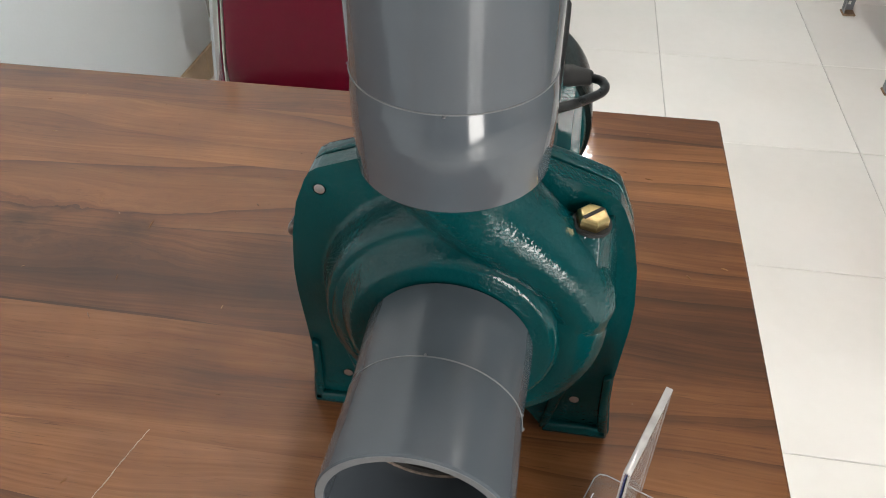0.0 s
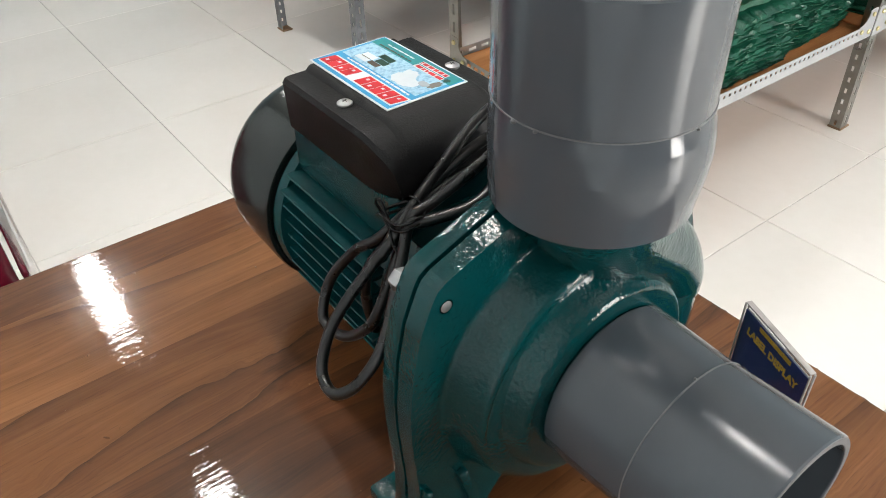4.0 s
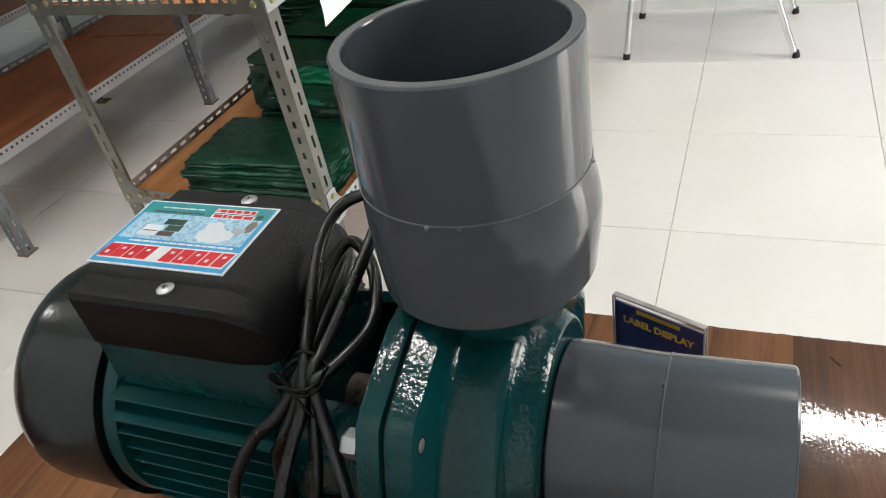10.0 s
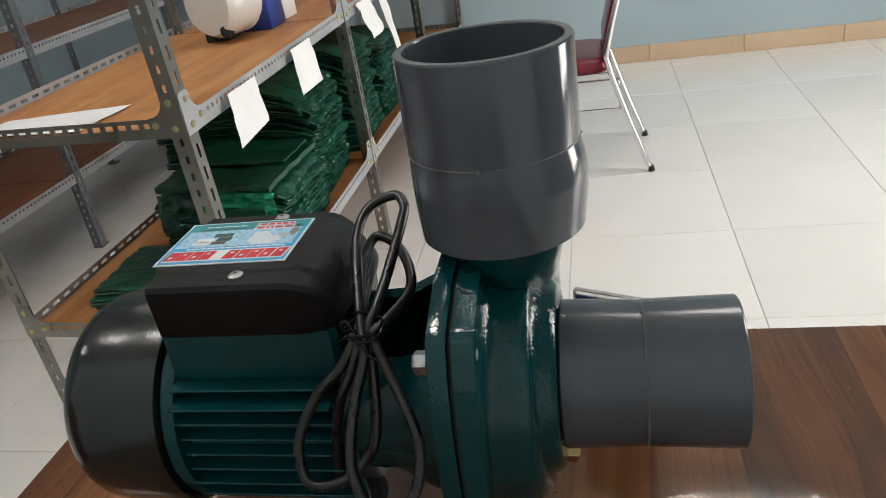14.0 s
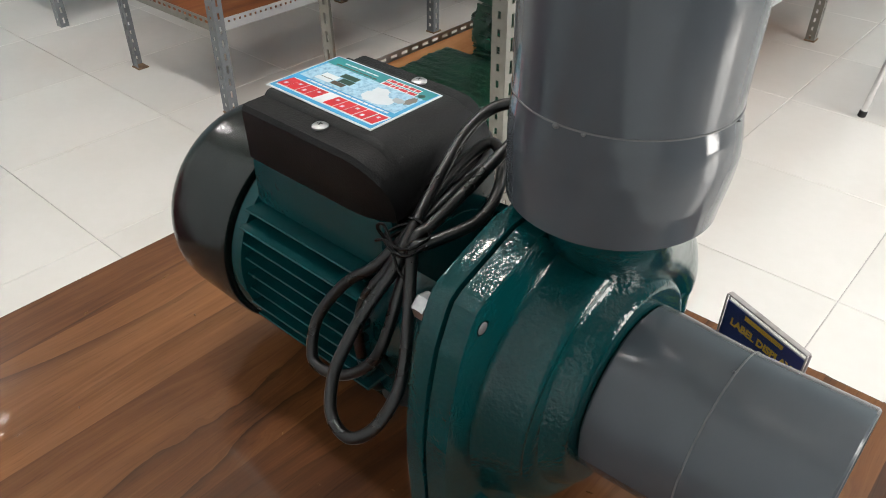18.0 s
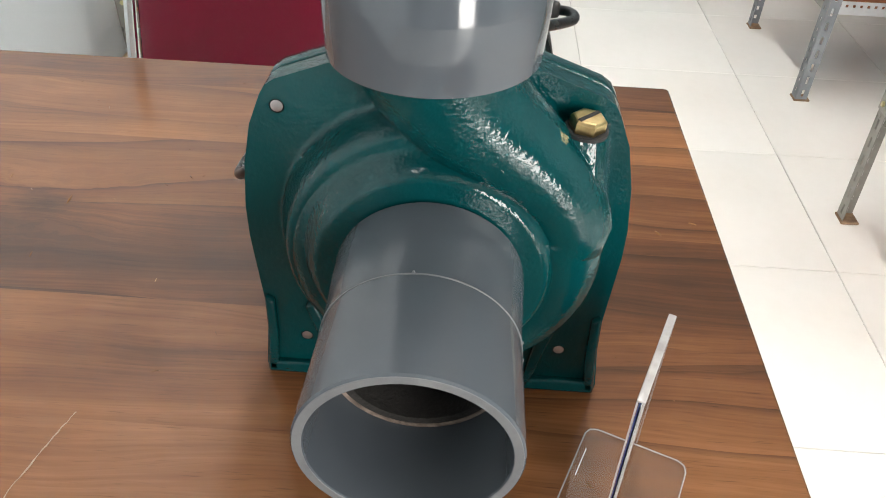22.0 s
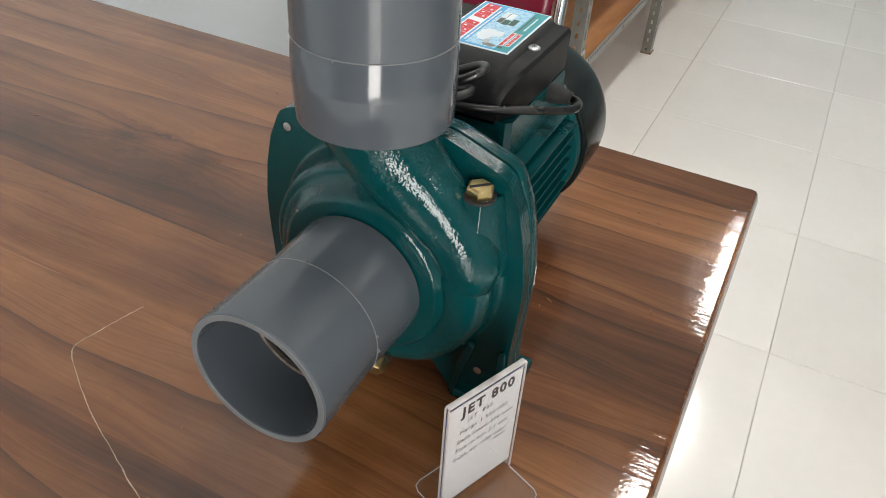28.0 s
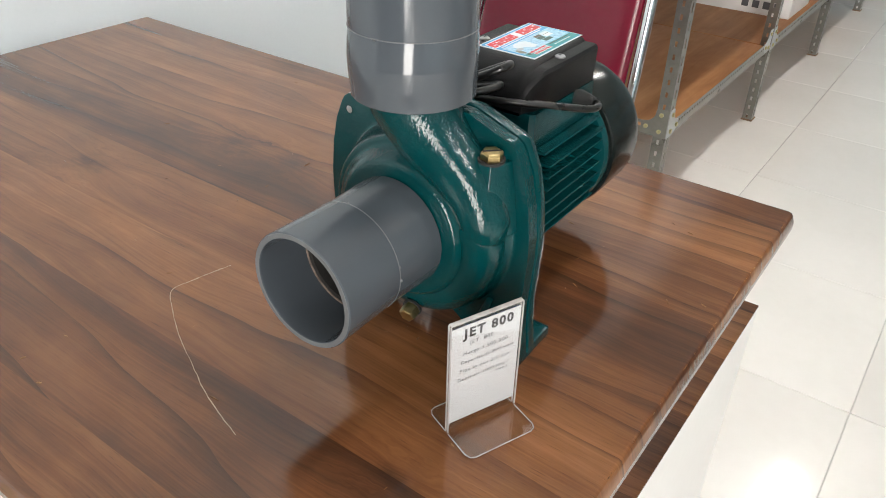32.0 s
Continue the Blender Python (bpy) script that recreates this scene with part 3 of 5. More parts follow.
def build_casing():
    """The volute half: a plate with feet, a raised disc and a rounded shoulder, opened at the inlet."""
    outline = plate_outline()
    polar = sorted(((math.atan2(z - AZ, x), math.hypot(x, z - AZ)) for x, z in outline))
    angs = [a for a, _ in polar]
    rads = [r for _, r in polar]

    def edge(a):
        pts = [(x, z - AZ) for x, z in outline]
        d = (math.cos(a), math.sin(a))
        best = 0.03
        for (x0, z0), (x1, z1) in zip(pts, pts[1:] + pts[:1]):
            ex, ez = x1 - x0, z1 - z0
            den = d[0] * ez - d[1] * ex
            if abs(den) < 1e-12:
                continue
            t = (x0 * ez - z0 * ex) / den
            s = (x0 * d[1] - z0 * d[0]) / den
            if t > 0 and -1e-6 <= s <= 1 + 1e-6:
                best = max(best, t)
        return best

    def step(e0, e1, v):
        t = min(1, max(0, (v - e0) / (e1 - e0)))
        return t * t * (3 - 2 * t)

    def height(x, z):
        r, a = math.hypot(x, z - AZ), math.atan2(z - AZ, x)
        turn = ((a - radians(100)) % (2 * math.pi)) / (2 * math.pi)      # from the tongue, over the left side, round to the right
        big = 0.0770 + 0.010 * turn
        h = 0.023 * (1 - step(big - 0.006, big + 0.004, r))
        h += 0.0135 * (1 - step(0.0560, 0.0680, r))
        return h

    cuts = sorted(set([round(2 * math.pi * i / 220 - math.pi, 5) for i in range(220)] + [round(a, 5) for a in angs]))
    steps = 46
    bm = B()
    rows = []
    for k in range(steps + 1):
        f = k / steps
        row = []
        for a in cuts:
            e = edge(a)
            rr = 0.036 + (e - 0.036) * f
            x, z = rr * math.cos(a), rr * math.sin(a) + AZ
            row.append((x, 0.0035 - height(x, z), z))
        rows.append(row)
    back = [(x, 0.0155, z) for x, y, z in rows[-1]]
    hole = [(x, 0.0155, z) for x, y, z in rows[0]]
    bm_loft(bm, [hole] + rows + [back], caps=False, closed=True)
    return part("volute_casing", bm, M_GREEN, PUMP, "dark green enamelled cast volute with feet", 55)


build_casing()


def build_spiral():
    """The swelling snail tube that ends in the upright outlet neck."""
    pts, rad = [], []
    n = 34
    for i in range(n + 1):
        t = i / n
        a = radians(112 + 262 * t)
        r = 0.0615 + 0.0065 * t
        pts.append((r * math.cos(a), -0.0105 - 0.001 * t, AZ + r * math.sin(a)))
        rad.append(0.0095 + 0.0095 * t)
    last = pts[-1]
    for x, z, r, y in ((0.0690, 0.137, 0.0200, -0.0110), (0.0600, 0.156, 0.0215, -0.0105), (0.0450, 0.172, 0.0235, -0.0100), (0.0285, 0.185, 0.0265, -0.0090), (0.0140, 0.198, 0.0300, -0.0080), (0.0045, 0.211, 0.0335, -0.0072), (-0.0010, 0.222, 0.0360, -0.0070), (-0.0020, 0.236, 0.0365, -0.0070)):
        pts.append((x, y, z))
        rad.append(r)
    path = smooth_path(pts, 3)
    radii = [r for a, b in zip(rad, rad[1:]) for r in (a, a + (b - a) / 3, a + 2 * (b - a) / 3)] + [rad[-1]]
    bm = B()
    bm_tube(bm, path, radii, 28)
    part("discharge_neck", bm, M_GREEN, PUMP, "swelling cast green neck", 70)


build_spiral()

# flat gasket and the rear flange
bm = B()
bm_prism(bm, [(0.965 * x, 0.115 + 0.965 * (z - 0.115)) for x, z in plate_outline()], 0.0150, 0.0185)
part("gasket", bm, M_DARK, PUMP, "black recessed gasket", 30)
bm = B()
bm_prism(bm, plate_outline(), 0.0180, 0.0290)
bevelled(bm, 0.0012, 2)
part("rear_flange", bm, M_GREEN, PUMP, "green enamelled flange plate", 40)

# filling-plug boss with its rib
bm = B()
rows = [[(x, y, 0.1872) for x, y in ((0.038, 0.004), (0.0405, -0.0095), (0.0460, -0.0155), (0.0735, -0.0140), (0.0795, -0.0040), (0.0815, 0.004))],
        [(x, y, 0.1850) for x, y in ((0.038, 0.004), (0.0405, -0.0098), (0.0460, -0.0160), (0.0740, -0.0145), (0.0800, -0.0042), (0.0820, 0.004))],
        [(x, y, 0.1600) for x, y in ((0.066, 0.004), (0.0690, -0.0150), (0.0730, -0.0205), (0.0760, -0.0205), (0.0815, -0.0100), (0.0860, 0.004))],
        [(x, y, 0.1280) for x, y in ((0.076, 0.004), (0.0790, -0.0080), (0.0805, -0.0120), (0.0825, -0.0120), (0.0865, -0.0050), (0.0900, 0.004))]]
bm_loft(bm, rows)
bevelled(bm, 0.0011, 3, 25)
part("plug_boss", bm, M_GREEN, PUMP, "green cast boss", 40)

def hex_plug(parent, place, axis, across, height, mat, name, label, slot=True, washer=None):
    w = Vector(axis).normalized()
    u = w.orthogonal().normalized()
    v = w.cross(u)
    c = Vector(place)
    ob = None
    bm = B()
    prof = [(0.0, 0.97), (0.12, 1.0), (0.80, 1.0), (0.95, 0.90), (1.0, 0.80)]
    rings = []
    for h, s in prof:
        rings.append([c + w * (h * height) + (u * math.cos(math.pi * i / 3) + v * math.sin(math.pi * i / 3)) * across / 2 * s for i in range(6)])
    bm_loft(bm, rings)
    ob = part(name, bm, mat, parent, label, 20)
    if slot:
        # black inlay on the head in place of the slot's shade
        bm = B()
        d = across * 0.40
        q = [c + w * (height + 0.0002) + u * a * d + v * b * 0.0011 for a, b in ((-1, -1), (1, -1), (1, 1), (-1, 1))]
        bm_loft(bm, [[p - w * 0.0015 for p in q], q])
        part("slot", bm, M_DARK, ob, "black inlay for the shade in the screwdriver slot", 0)
    if washer:
        bm = B()
        bm_cyl(bm, c - w * 0.0002, c + w * 0.0018, washer, None, 28)
        part("washer", bm, M_DARK, ob, "black sealing washer", 30)
    return ob


hex_plug(PUMP, (0.0690, -0.0062, 0.1874), (0.05, -0.03, 1), 0.0172, 0.0080, M_BRASS, "filling_plug", "brass hexagon plug", True, 0.0103)
hex_plug(PUMP, (0.012, -0.026, 0.040), (0.15, -1, -0.25), 0.0150, 0.0120, M_BRASS, "drain_plug", "small brass drain plug", False, 0.0085)

# ribbed rims of the two feet: outer rib, sole and slanting inner rib
for s in (-1, 1):
    rims = ([(0.0915, 0.060), (0.0968, 0.063), (0.0980, 0.035), (0.1014, 0.002), (0.0945, 0.002), (0.0920, 0.030)],
            [(0.0575, 0.0), (0.1012, 0.0), (0.1005, 0.009), (0.0610, 0.009)],
            [(0.0555, 0.002), (0.0620, 0.008), (0.0690, 0.040), (0.0740, 0.058), (0.0680, 0.060), (0.0610, 0.040)])
    for rim in rims:
        bm = B()
        bm_prism(bm, [(s * x, z) for x, z in rim], -0.0012, 0.0045)
        bevelled(bm, 0.0016, 2)
        part("foot_rib", bm, M_GREEN, PUMP, "", 45)

# studs and holes
for x, z in ((-0.0777, 0.1853), (-0.0755, 0.0300), (0.0763, 0.0325)):
    bm = B()
    bm_revolve(bm, (x, 0.0036, z), (0, -1, 0), [(-0.002, 0.0031), (0.0002, 0.0031), (0.0004, 0.0022)], 18)
    stud = part("stud_end", bm, M_ZINC, PUMP, "zinc plated bolt end", 30)
    # flush black disc, drawn for the shade in the bolt hole
    bm = B()
    bm_revolve(bm, (x, 0.0036, z), (0, -1, 0), [(-0.002, 0.0039), (0.0001, 0.0039)], 18)
    part("stud_hole_shade", bm, M_DARK, stud, "dark disc for the shade in the hole", 30)
for x, z in ((-0.0820, 0.1840), (0.0775, 0.1800), (-0.084, 0.045), (0.084, 0.045)):
    hex_plug(PUMP, (x, 0.029, z), (0, 1, 0), 0.013, 0.0075, M_ZINC, "flange_bolt", "zinc plated bolt head", False)
for s in (-1, 1):
    bm = B()
    bm_box(bm, s * 0.066, s * 0.102, 0.012, 0.056, 0.0, 0.011)
    bevelled(bm, 0.0025, 2)
    part("foot", bm, M_GREEN, PUMP, "", 40)

# bracket between flange and motor: side walls and belly, open at the top
bm = B()
secs = []
for y, r, t in ((0.029, 0.078, 0.006), (0.045, 0.072, 0.006), (0.070, 0.060, 0.006), (0.094, 0.0585, 0.006)):
    arc = [radians(-226 + 272 * i / 40) for i in range(41)]
    outer = [(r * math.cos(a), y, AZ + r * math.sin(a)) for a in arc]
    inner = [((r - t) * math.cos(a), y, AZ + (r - t) * math.sin(a)) for a in reversed(arc)]
    secs.append(outer + inner)
bm_loft(bm, secs)
part("bracket", bm, M_GREEN, PUMP, "green cast bracket open at the top", 45)
bm = B()
bm_revolve(bm, (0, 0.028, AZ), (0, 1, 0), [(0.0, 0.030), (0.012, 0.030), (0.014, 0.022), (0.026, 0.021), (0.028, 0.012), (0.065, 0.012)], 28)
part("shaft_seal", bm, M_RUST, PUMP, "rust stained steel seal housing", 40)
bm = B()
bm_revolve(bm, (0, 0.0305, AZ), (0, 1, 0), [(0, 0.068), (0.003, 0.068)], 40)
part("seal_plate", bm, M_IRON, PUMP, "dark raw iron seal plate", 40)


# motor: end ring, core, fins, fan cowl
MZ = 0.1045                  # the motor sits a little lower than the volute
bm = B()
bm_revolve(bm, (0, 0.088, MZ), (0, 1, 0), [(0.0, 0.050), (0.002, 0.0585), (0.010, 0.0585), (0.011, 0.0545), (0.116, 0.0545), (0.117, 0.050)], 48)
part("motor_body", bm, M_GREEN_FLAT, PUMP, "green motor housing", 40)
fin_z = (0.1475, 0.1375, 0.1265, 0.1145, 0.1025, 0.0905, 0.0785, 0.0660)
for s in (-1, 1):
    for z in fin_z:
        dz = z - MZ
        inner = math.sqrt(max(0.0002, 0.053 ** 2 - dz * dz))
        outer = max(inner + 0.004, min(0.0635, math.sqrt(0.0715 ** 2 - dz * dz)))
        bm = B()
        bm_prism(bm, [(s * inner, z - 0.0017), (s * outer, z - 0.0010), (s * (outer + 0.0004), z), (s * outer, z + 0.0010), (s * inner, z + 0.0017)], 0.100, 0.2045)
        part("cooling_fin", bm, M_GREEN_FLAT, PUMP, "", 30)
for i, x in enumerate((-0.036, -0.018, 0.0, 0.018, 0.036)):
    bm = B()
    bm_box(bm, x - 0.0012, x + 0.0012, 0.100, 0.2045, MZ - 0.0635, MZ - math.sqrt(0.053 ** 2 - x * x))
    part("cooling_fin", bm, M_GREEN_FLAT, PUMP, "", 30)
bm = B()
bm_revolve(bm, (0, 0.203, MZ), (0, 1, 0), [(0.0, 0.052), (0.0005, 0.0680), (0.0045, 0.0695), (0.0080, 0.0695), (0.0085, 0.065), (0.016, 0.065)], 56)
part("end_shield", bm, M_GREEN_FLAT, PUMP, "green ring shaped end shield", 40)
bm = B()
prof = [(0.0, 0.0680), (0.0, 0.0732), (0.003, 0.0742), (0.050, 0.0738)]
for i in range(1, 9):
    a = radians(90 * i / 8)
    prof.append((0.050 + 0.027 * math.sin(a), 0.0468 + 0.027 * math.cos(a)))
prof += [(0.0775, 0.030), (0.0778, 0.010)]
bm_revolve(bm, (0, 0.214, MZ), (0, 1, 0), prof, 64)
part("fan_cowl", bm, M_COWL, PUMP, "rounded black fan cowl with greenish reflections put into its colour", 50)
# black discs stand for the shade inside the vent holes
for i in range(10):
    a = 2 * math.pi * i / 10
    bm = B()
    c = Vector((0.033 * math.cos(a), 0.2916, MZ + 0.033 * math.sin(a)))
    bm_cyl(bm, c - Vector((0, 0.001, 0)), c + Vector((0, 0.0004, 0)), 0.005, None, 10)
    part("vent", bm, M_DARK, PUMP, "", 30)
bm = B()
bm_box(bm, -0.018, 0.018, 0.118, 0.148, 0.0, 0.050)
bevelled(bm, 0.004, 2)
part("motor_foot", bm, M_GREEN_FLAT, PUMP, "green motor support foot", 40)

# terminal base and box
bm = B()
secs = []
for z, w, f, r in ((0.150, 0.0470, 0.092, 0.203), (0.1785, 0.0475, 0.091, 0.202), (0.1825, 0.0470, 0.092, 0.2015)):
    secs.append([(-w, f + 0.004, z), (-w + 0.004, f, z), (w - 0.004, f, z), (w, f + 0.004, z), (w, r, z), (-w, r, z)])
bm_loft(bm, secs)
part("terminal_base", bm, M_GREEN_FLAT, PUMP, "green terminal pedestal", 40)


def build_terminal_box():
    secs = []

    def section(y, k, w):
        """k shrinks the height, w the half width."""
        zt, zb = 0.1825 + (0.2195 - 0.1825) * k, 0.1815
        zs = zt - 0.0025 * k
        half = [(w, zb), (w + 0.0015, zb + 0.002), (w + 0.0025, zs - 0.0032), (w + 0.0005, zs - 0.0004), (w - 0.002, zs), (0.0345, zs), (0.0318, zt), (0.0300, zt + 0.0003), (0.0, zt + 0.0003)]
        half = [(min(x, w + 0.0025), z) for x, z in half]
        slim = 0.0032 + 0.0030 * min(1.0, max(0.0, (0.125 - y) / 0.03))
        return [(x - slim if x > 0.035 else x, y, z) for x, z in half] + [(-x, y, z) for x, z in reversed(half[:-1])]
    for y, k, w in ((0.2015, 0.96, 0.0475), (0.2005, 1.0, 0.0485), (0.160, 1.0, 0.0485), (0.118, 1.0, 0.0485), (0.112, 0.985, 0.0483), (0.106, 0.93, 0.0475), (0.100, 0.83, 0.0460), (0.095, 0.70, 0.0440), (0.0915, 0.54, 0.0420), (0.0895, 0.34, 0.0405), (0.0885, 0.05, 0.0395)):
        secs.append(section(y, k, w))
    bm = B()
    bm_loft(bm, secs)
    box = part("terminal_box", bm, M_BLACK_TEX, PUMP, "black grained plastic terminal box cover", 35)
    for s in (-1, 1):
        bm = B()
        c = Vector((0.0382 if s > 0 else -0.0395, 0.1465, 0.2171))
        bm_revolve(bm, c, (0, 0, 1), [(0, 0.0046), (0.0010, 0.0046), (0.0019, 0.0034), (0.0022, 0.0015)], 20)
        sc = part("cover_screw", bm, M_ZINC, box, "zinc plated cross-head screw", 40)
        # two black bars painted as the shade of the cross slot
        for a in (0.4, 0.4 + math.pi / 2):
            bm = B()
            d, e = Vector((math.cos(a), math.sin(a), 0)) * 0.0017, Vector((-math.sin(a), math.cos(a), 0)) * 0.0003
            q = [c + Vector((0, 0, 0.0023)) + p for p in (d + e, -d + e, -d - e, d - e)]
            bm_loft(bm, [[p - Vector((0, 0, 0.0008)) for p in q], q])
            part("cross_slot", bm, M_DARK, sc, "", 0)
    return box


BOX = build_terminal_box()


# printed label on the box
def plain(name, colour, rough=0.35):
    return material(name, colour, tuple(0.9 * c for c in colour), rough, 0, 40, 300, 0.02, 0.04)


M_L_WHITE, M_L_BLUE, M_L_RED = plain("label_white", (0.80, 0.83, 0.85)), plain("label_blue", (0.045, 0.36, 0.66)), plain("label_red", (0.66, 0.02, 0.03))
M_L_TEAL, M_L_DGREEN, M_L_SPRAY, M_L_TAN = plain("label_teal", (0.02, 0.28, 0.30)), plain("label_dark_green", (0.02, 0.07, 0.05)), plain("label_spray_white", (0.72, 0.76, 0.80)), plain("label_brown", (0.10, 0.07, 0.05))
M_L_WATER = material("label_water_print", (0.42, 0.66, 0.80), (0.03, 0.20, 0.38), 0.35, 0, 260, 620, 0.0, 0.05, fine_mix=0.8)


def text_mesh(text, size, mat, name, bold=0.0, extrude=0.0001, align="CENTER", spread=1.0):
    cu = bpy.data.curves.new(name, "FONT")
    cu.body, cu.size, cu.align_x, cu.align_y, cu.offset, cu.extrude, cu.resolution_u = text, size, align, "CENTER", bold, extrude, 3
    cu.space_character = spread
    ob = bpy.data.objects.new("t", cu)
    scene.collection.objects.link(ob)
    dg = bpy.context.evaluated_depsgraph_get()
    me = bpy.data.meshes.new_from_object(ob.evaluated_get(dg))
    bpy.data.objects.remove(ob)
    me.materials.clear()
    me.materials.append(mat)
    me.name = name
    return me


def build_label():
    """The printed sheet on the cover, to be read from the cowl's side."""
    z0 = 0.2200
    sheet = B()
    bm_box(sheet, -0.0285, 0.0285, 0.1195, 0.2055, z0 - 0.0002, z0 + 0.00035)
    label = part("brand_label", sheet, M_L_WHITE, BOX, "blue and white printed label with red lettering shapes", 0)
    flip = Matrix.Translation((0, 0.1625, z0 + 0.0004)) @ Matrix.Rotation(radians(90), 4, "Z")
    # local x runs towards the cowl, local y towards the left edge

    def patch(x0, x1, y0, y1, h, mat, name):
        me = mesh_of(box_bm(x0, x1, y0, y1, 0, h), name, mat, 0)
        return placed(name, me, label, flip)
    patch(-0.0418, 0.0418, -0.0273, 0.0273, 0.00008, M_L_BLUE, "label_ground")
    patch(-0.0390, 0.0395, -0.0165, 0.0065, 0.00014, M_L_WATER, "water_picture")
    patch(-0.0410, 0.0410, -0.0268, -0.0165, 0.00016, M_L_TEAL, "lower_band")
    # the trade name as plain slanted shapes
    def slanted(x0, x1, y0, y1, h, mat, name):
        bm = box_bm(x0, x1, y0, y1, 0, h)
        for v in bm.verts:
            v.co.x += 0.16 * (v.co.y - 0.0178)
        placed(name, mesh_of(bm, name, mat, 0), label, flip)
    slanted(-0.0405, 0.0385, 0.0112, 0.0244, 0.00016, M_L_WHITE, "word_backing")
    for k, wide in enumerate((0.0068, 0.0070, 0.0072, 0.0070, 0.0072, 0.0, 0.0072, 0.0070, 0.0074, 0.0072)):
        x = -0.0395 + 0.0079 * k
        if wide:
            slanted(x, x + wide, 0.0125, 0.0231, 0.00034, M_L_RED, "brand_shape")
            low = k % 2 == 0
            slanted(x + 0.0027, x + wide - 0.0024, 0.0150 if low else 0.0185, 0.0168 if low else 0.0208, 0.00042, M_L_WHITE, "brand_gap")

    def bars(x0, x1, y, h, mat, seed, back=None):
        """A line of unreadable small print as short bars."""
        rg = random.Random(seed)
        if back:
            patch(x0 - 0.0006, x1 + 0.0006, y - h * 0.75, y + h * 0.75, 0.00022, back, "text_backing")
        x = x0
        while x < x1:
            w = min(rg.uniform(0.002, 0.006), x1 - x)
            patch(x, x + w, y - h / 2, y + h / 2, 0.0003, mat, "text_bar")
            x += w + 0.0009
    bars(-0.036, 0.030, 0.0086, 0.0013, M_L_WHITE, 1)
    bars(-0.032, -0.006, -0.0178, 0.0026, M_L_RED, 2, M_L_WHITE)
    bars(-0.031, -0.006, -0.0226, 0.0026, M_L_RED, 3, M_L_WHITE)
    bars(0.000, 0.034, -0.0185, 0.0011, M_L_TAN, 4)
    bars(0.002, 0.030, -0.0222, 0.0011, M_L_WHITE, 5)

    def blob(cx, cy, rx, ry, mat, name, seed, h=0.0002):
        rg = random.Random(seed)
        bm = B()
        pts = [(cx + rx * math.cos(2 * math.pi * i / 18) * rg.uniform(0.75, 1.15), cy + ry * math.sin(2 * math.pi * i / 18) * rg.uniform(0.75, 1.15)) for i in range(18)]
        bm_prism(bm, pts, 0.0001, h, "z")
        placed(name, mesh_of(bm, name, mat, 0), label, flip)
    blob(-0.018, -0.001, 0.012, 0.0070, M_L_SPRAY, "spray_picture", 3)
    blob(-0.014, -0.008, 0.006, 0.0050, M_L_SPRAY, "spray_picture", 4, 0.00023)
    blob(-0.0355, -0.010, 0.0030, 0.0055, plain("label_rock_grey", (0.20, 0.18, 0.15)), "pump_picture", 5, 0.00024)
    blob(-0.030, -0.006, 0.0050, 0.0028, plain("label_steel_grey", (0.42, 0.46, 0.50)), "pump_picture", 8, 0.00026)
    blob(-0.0355, -0.0190, 0.0022, 0.0022, M_L_DGREEN, "badge_picture", 6, 0.00026)
    for x0, x1, y0, y1, mat in ((0.006, 0.019, -0.0120, -0.0070, M_L_DGREEN), (0.005, 0.015, -0.0065, -0.0015, M_L_DGREEN), (0.007, 0.017, -0.0010, 0.0030, M_L_TAN), (0.017, 0.029, -0.0060, -0.0010, M_L_WHITE), (0.018, 0.030, -0.0005, 0.0035, M_L_SPRAY), (0.019, 0.028, -0.0012, -0.0006, M_L_TAN)):
        patch(x0, x1, y0, y1, 0.00022 if mat != M_L_TAN else 0.00024, mat, "machine_picture")


build_label()


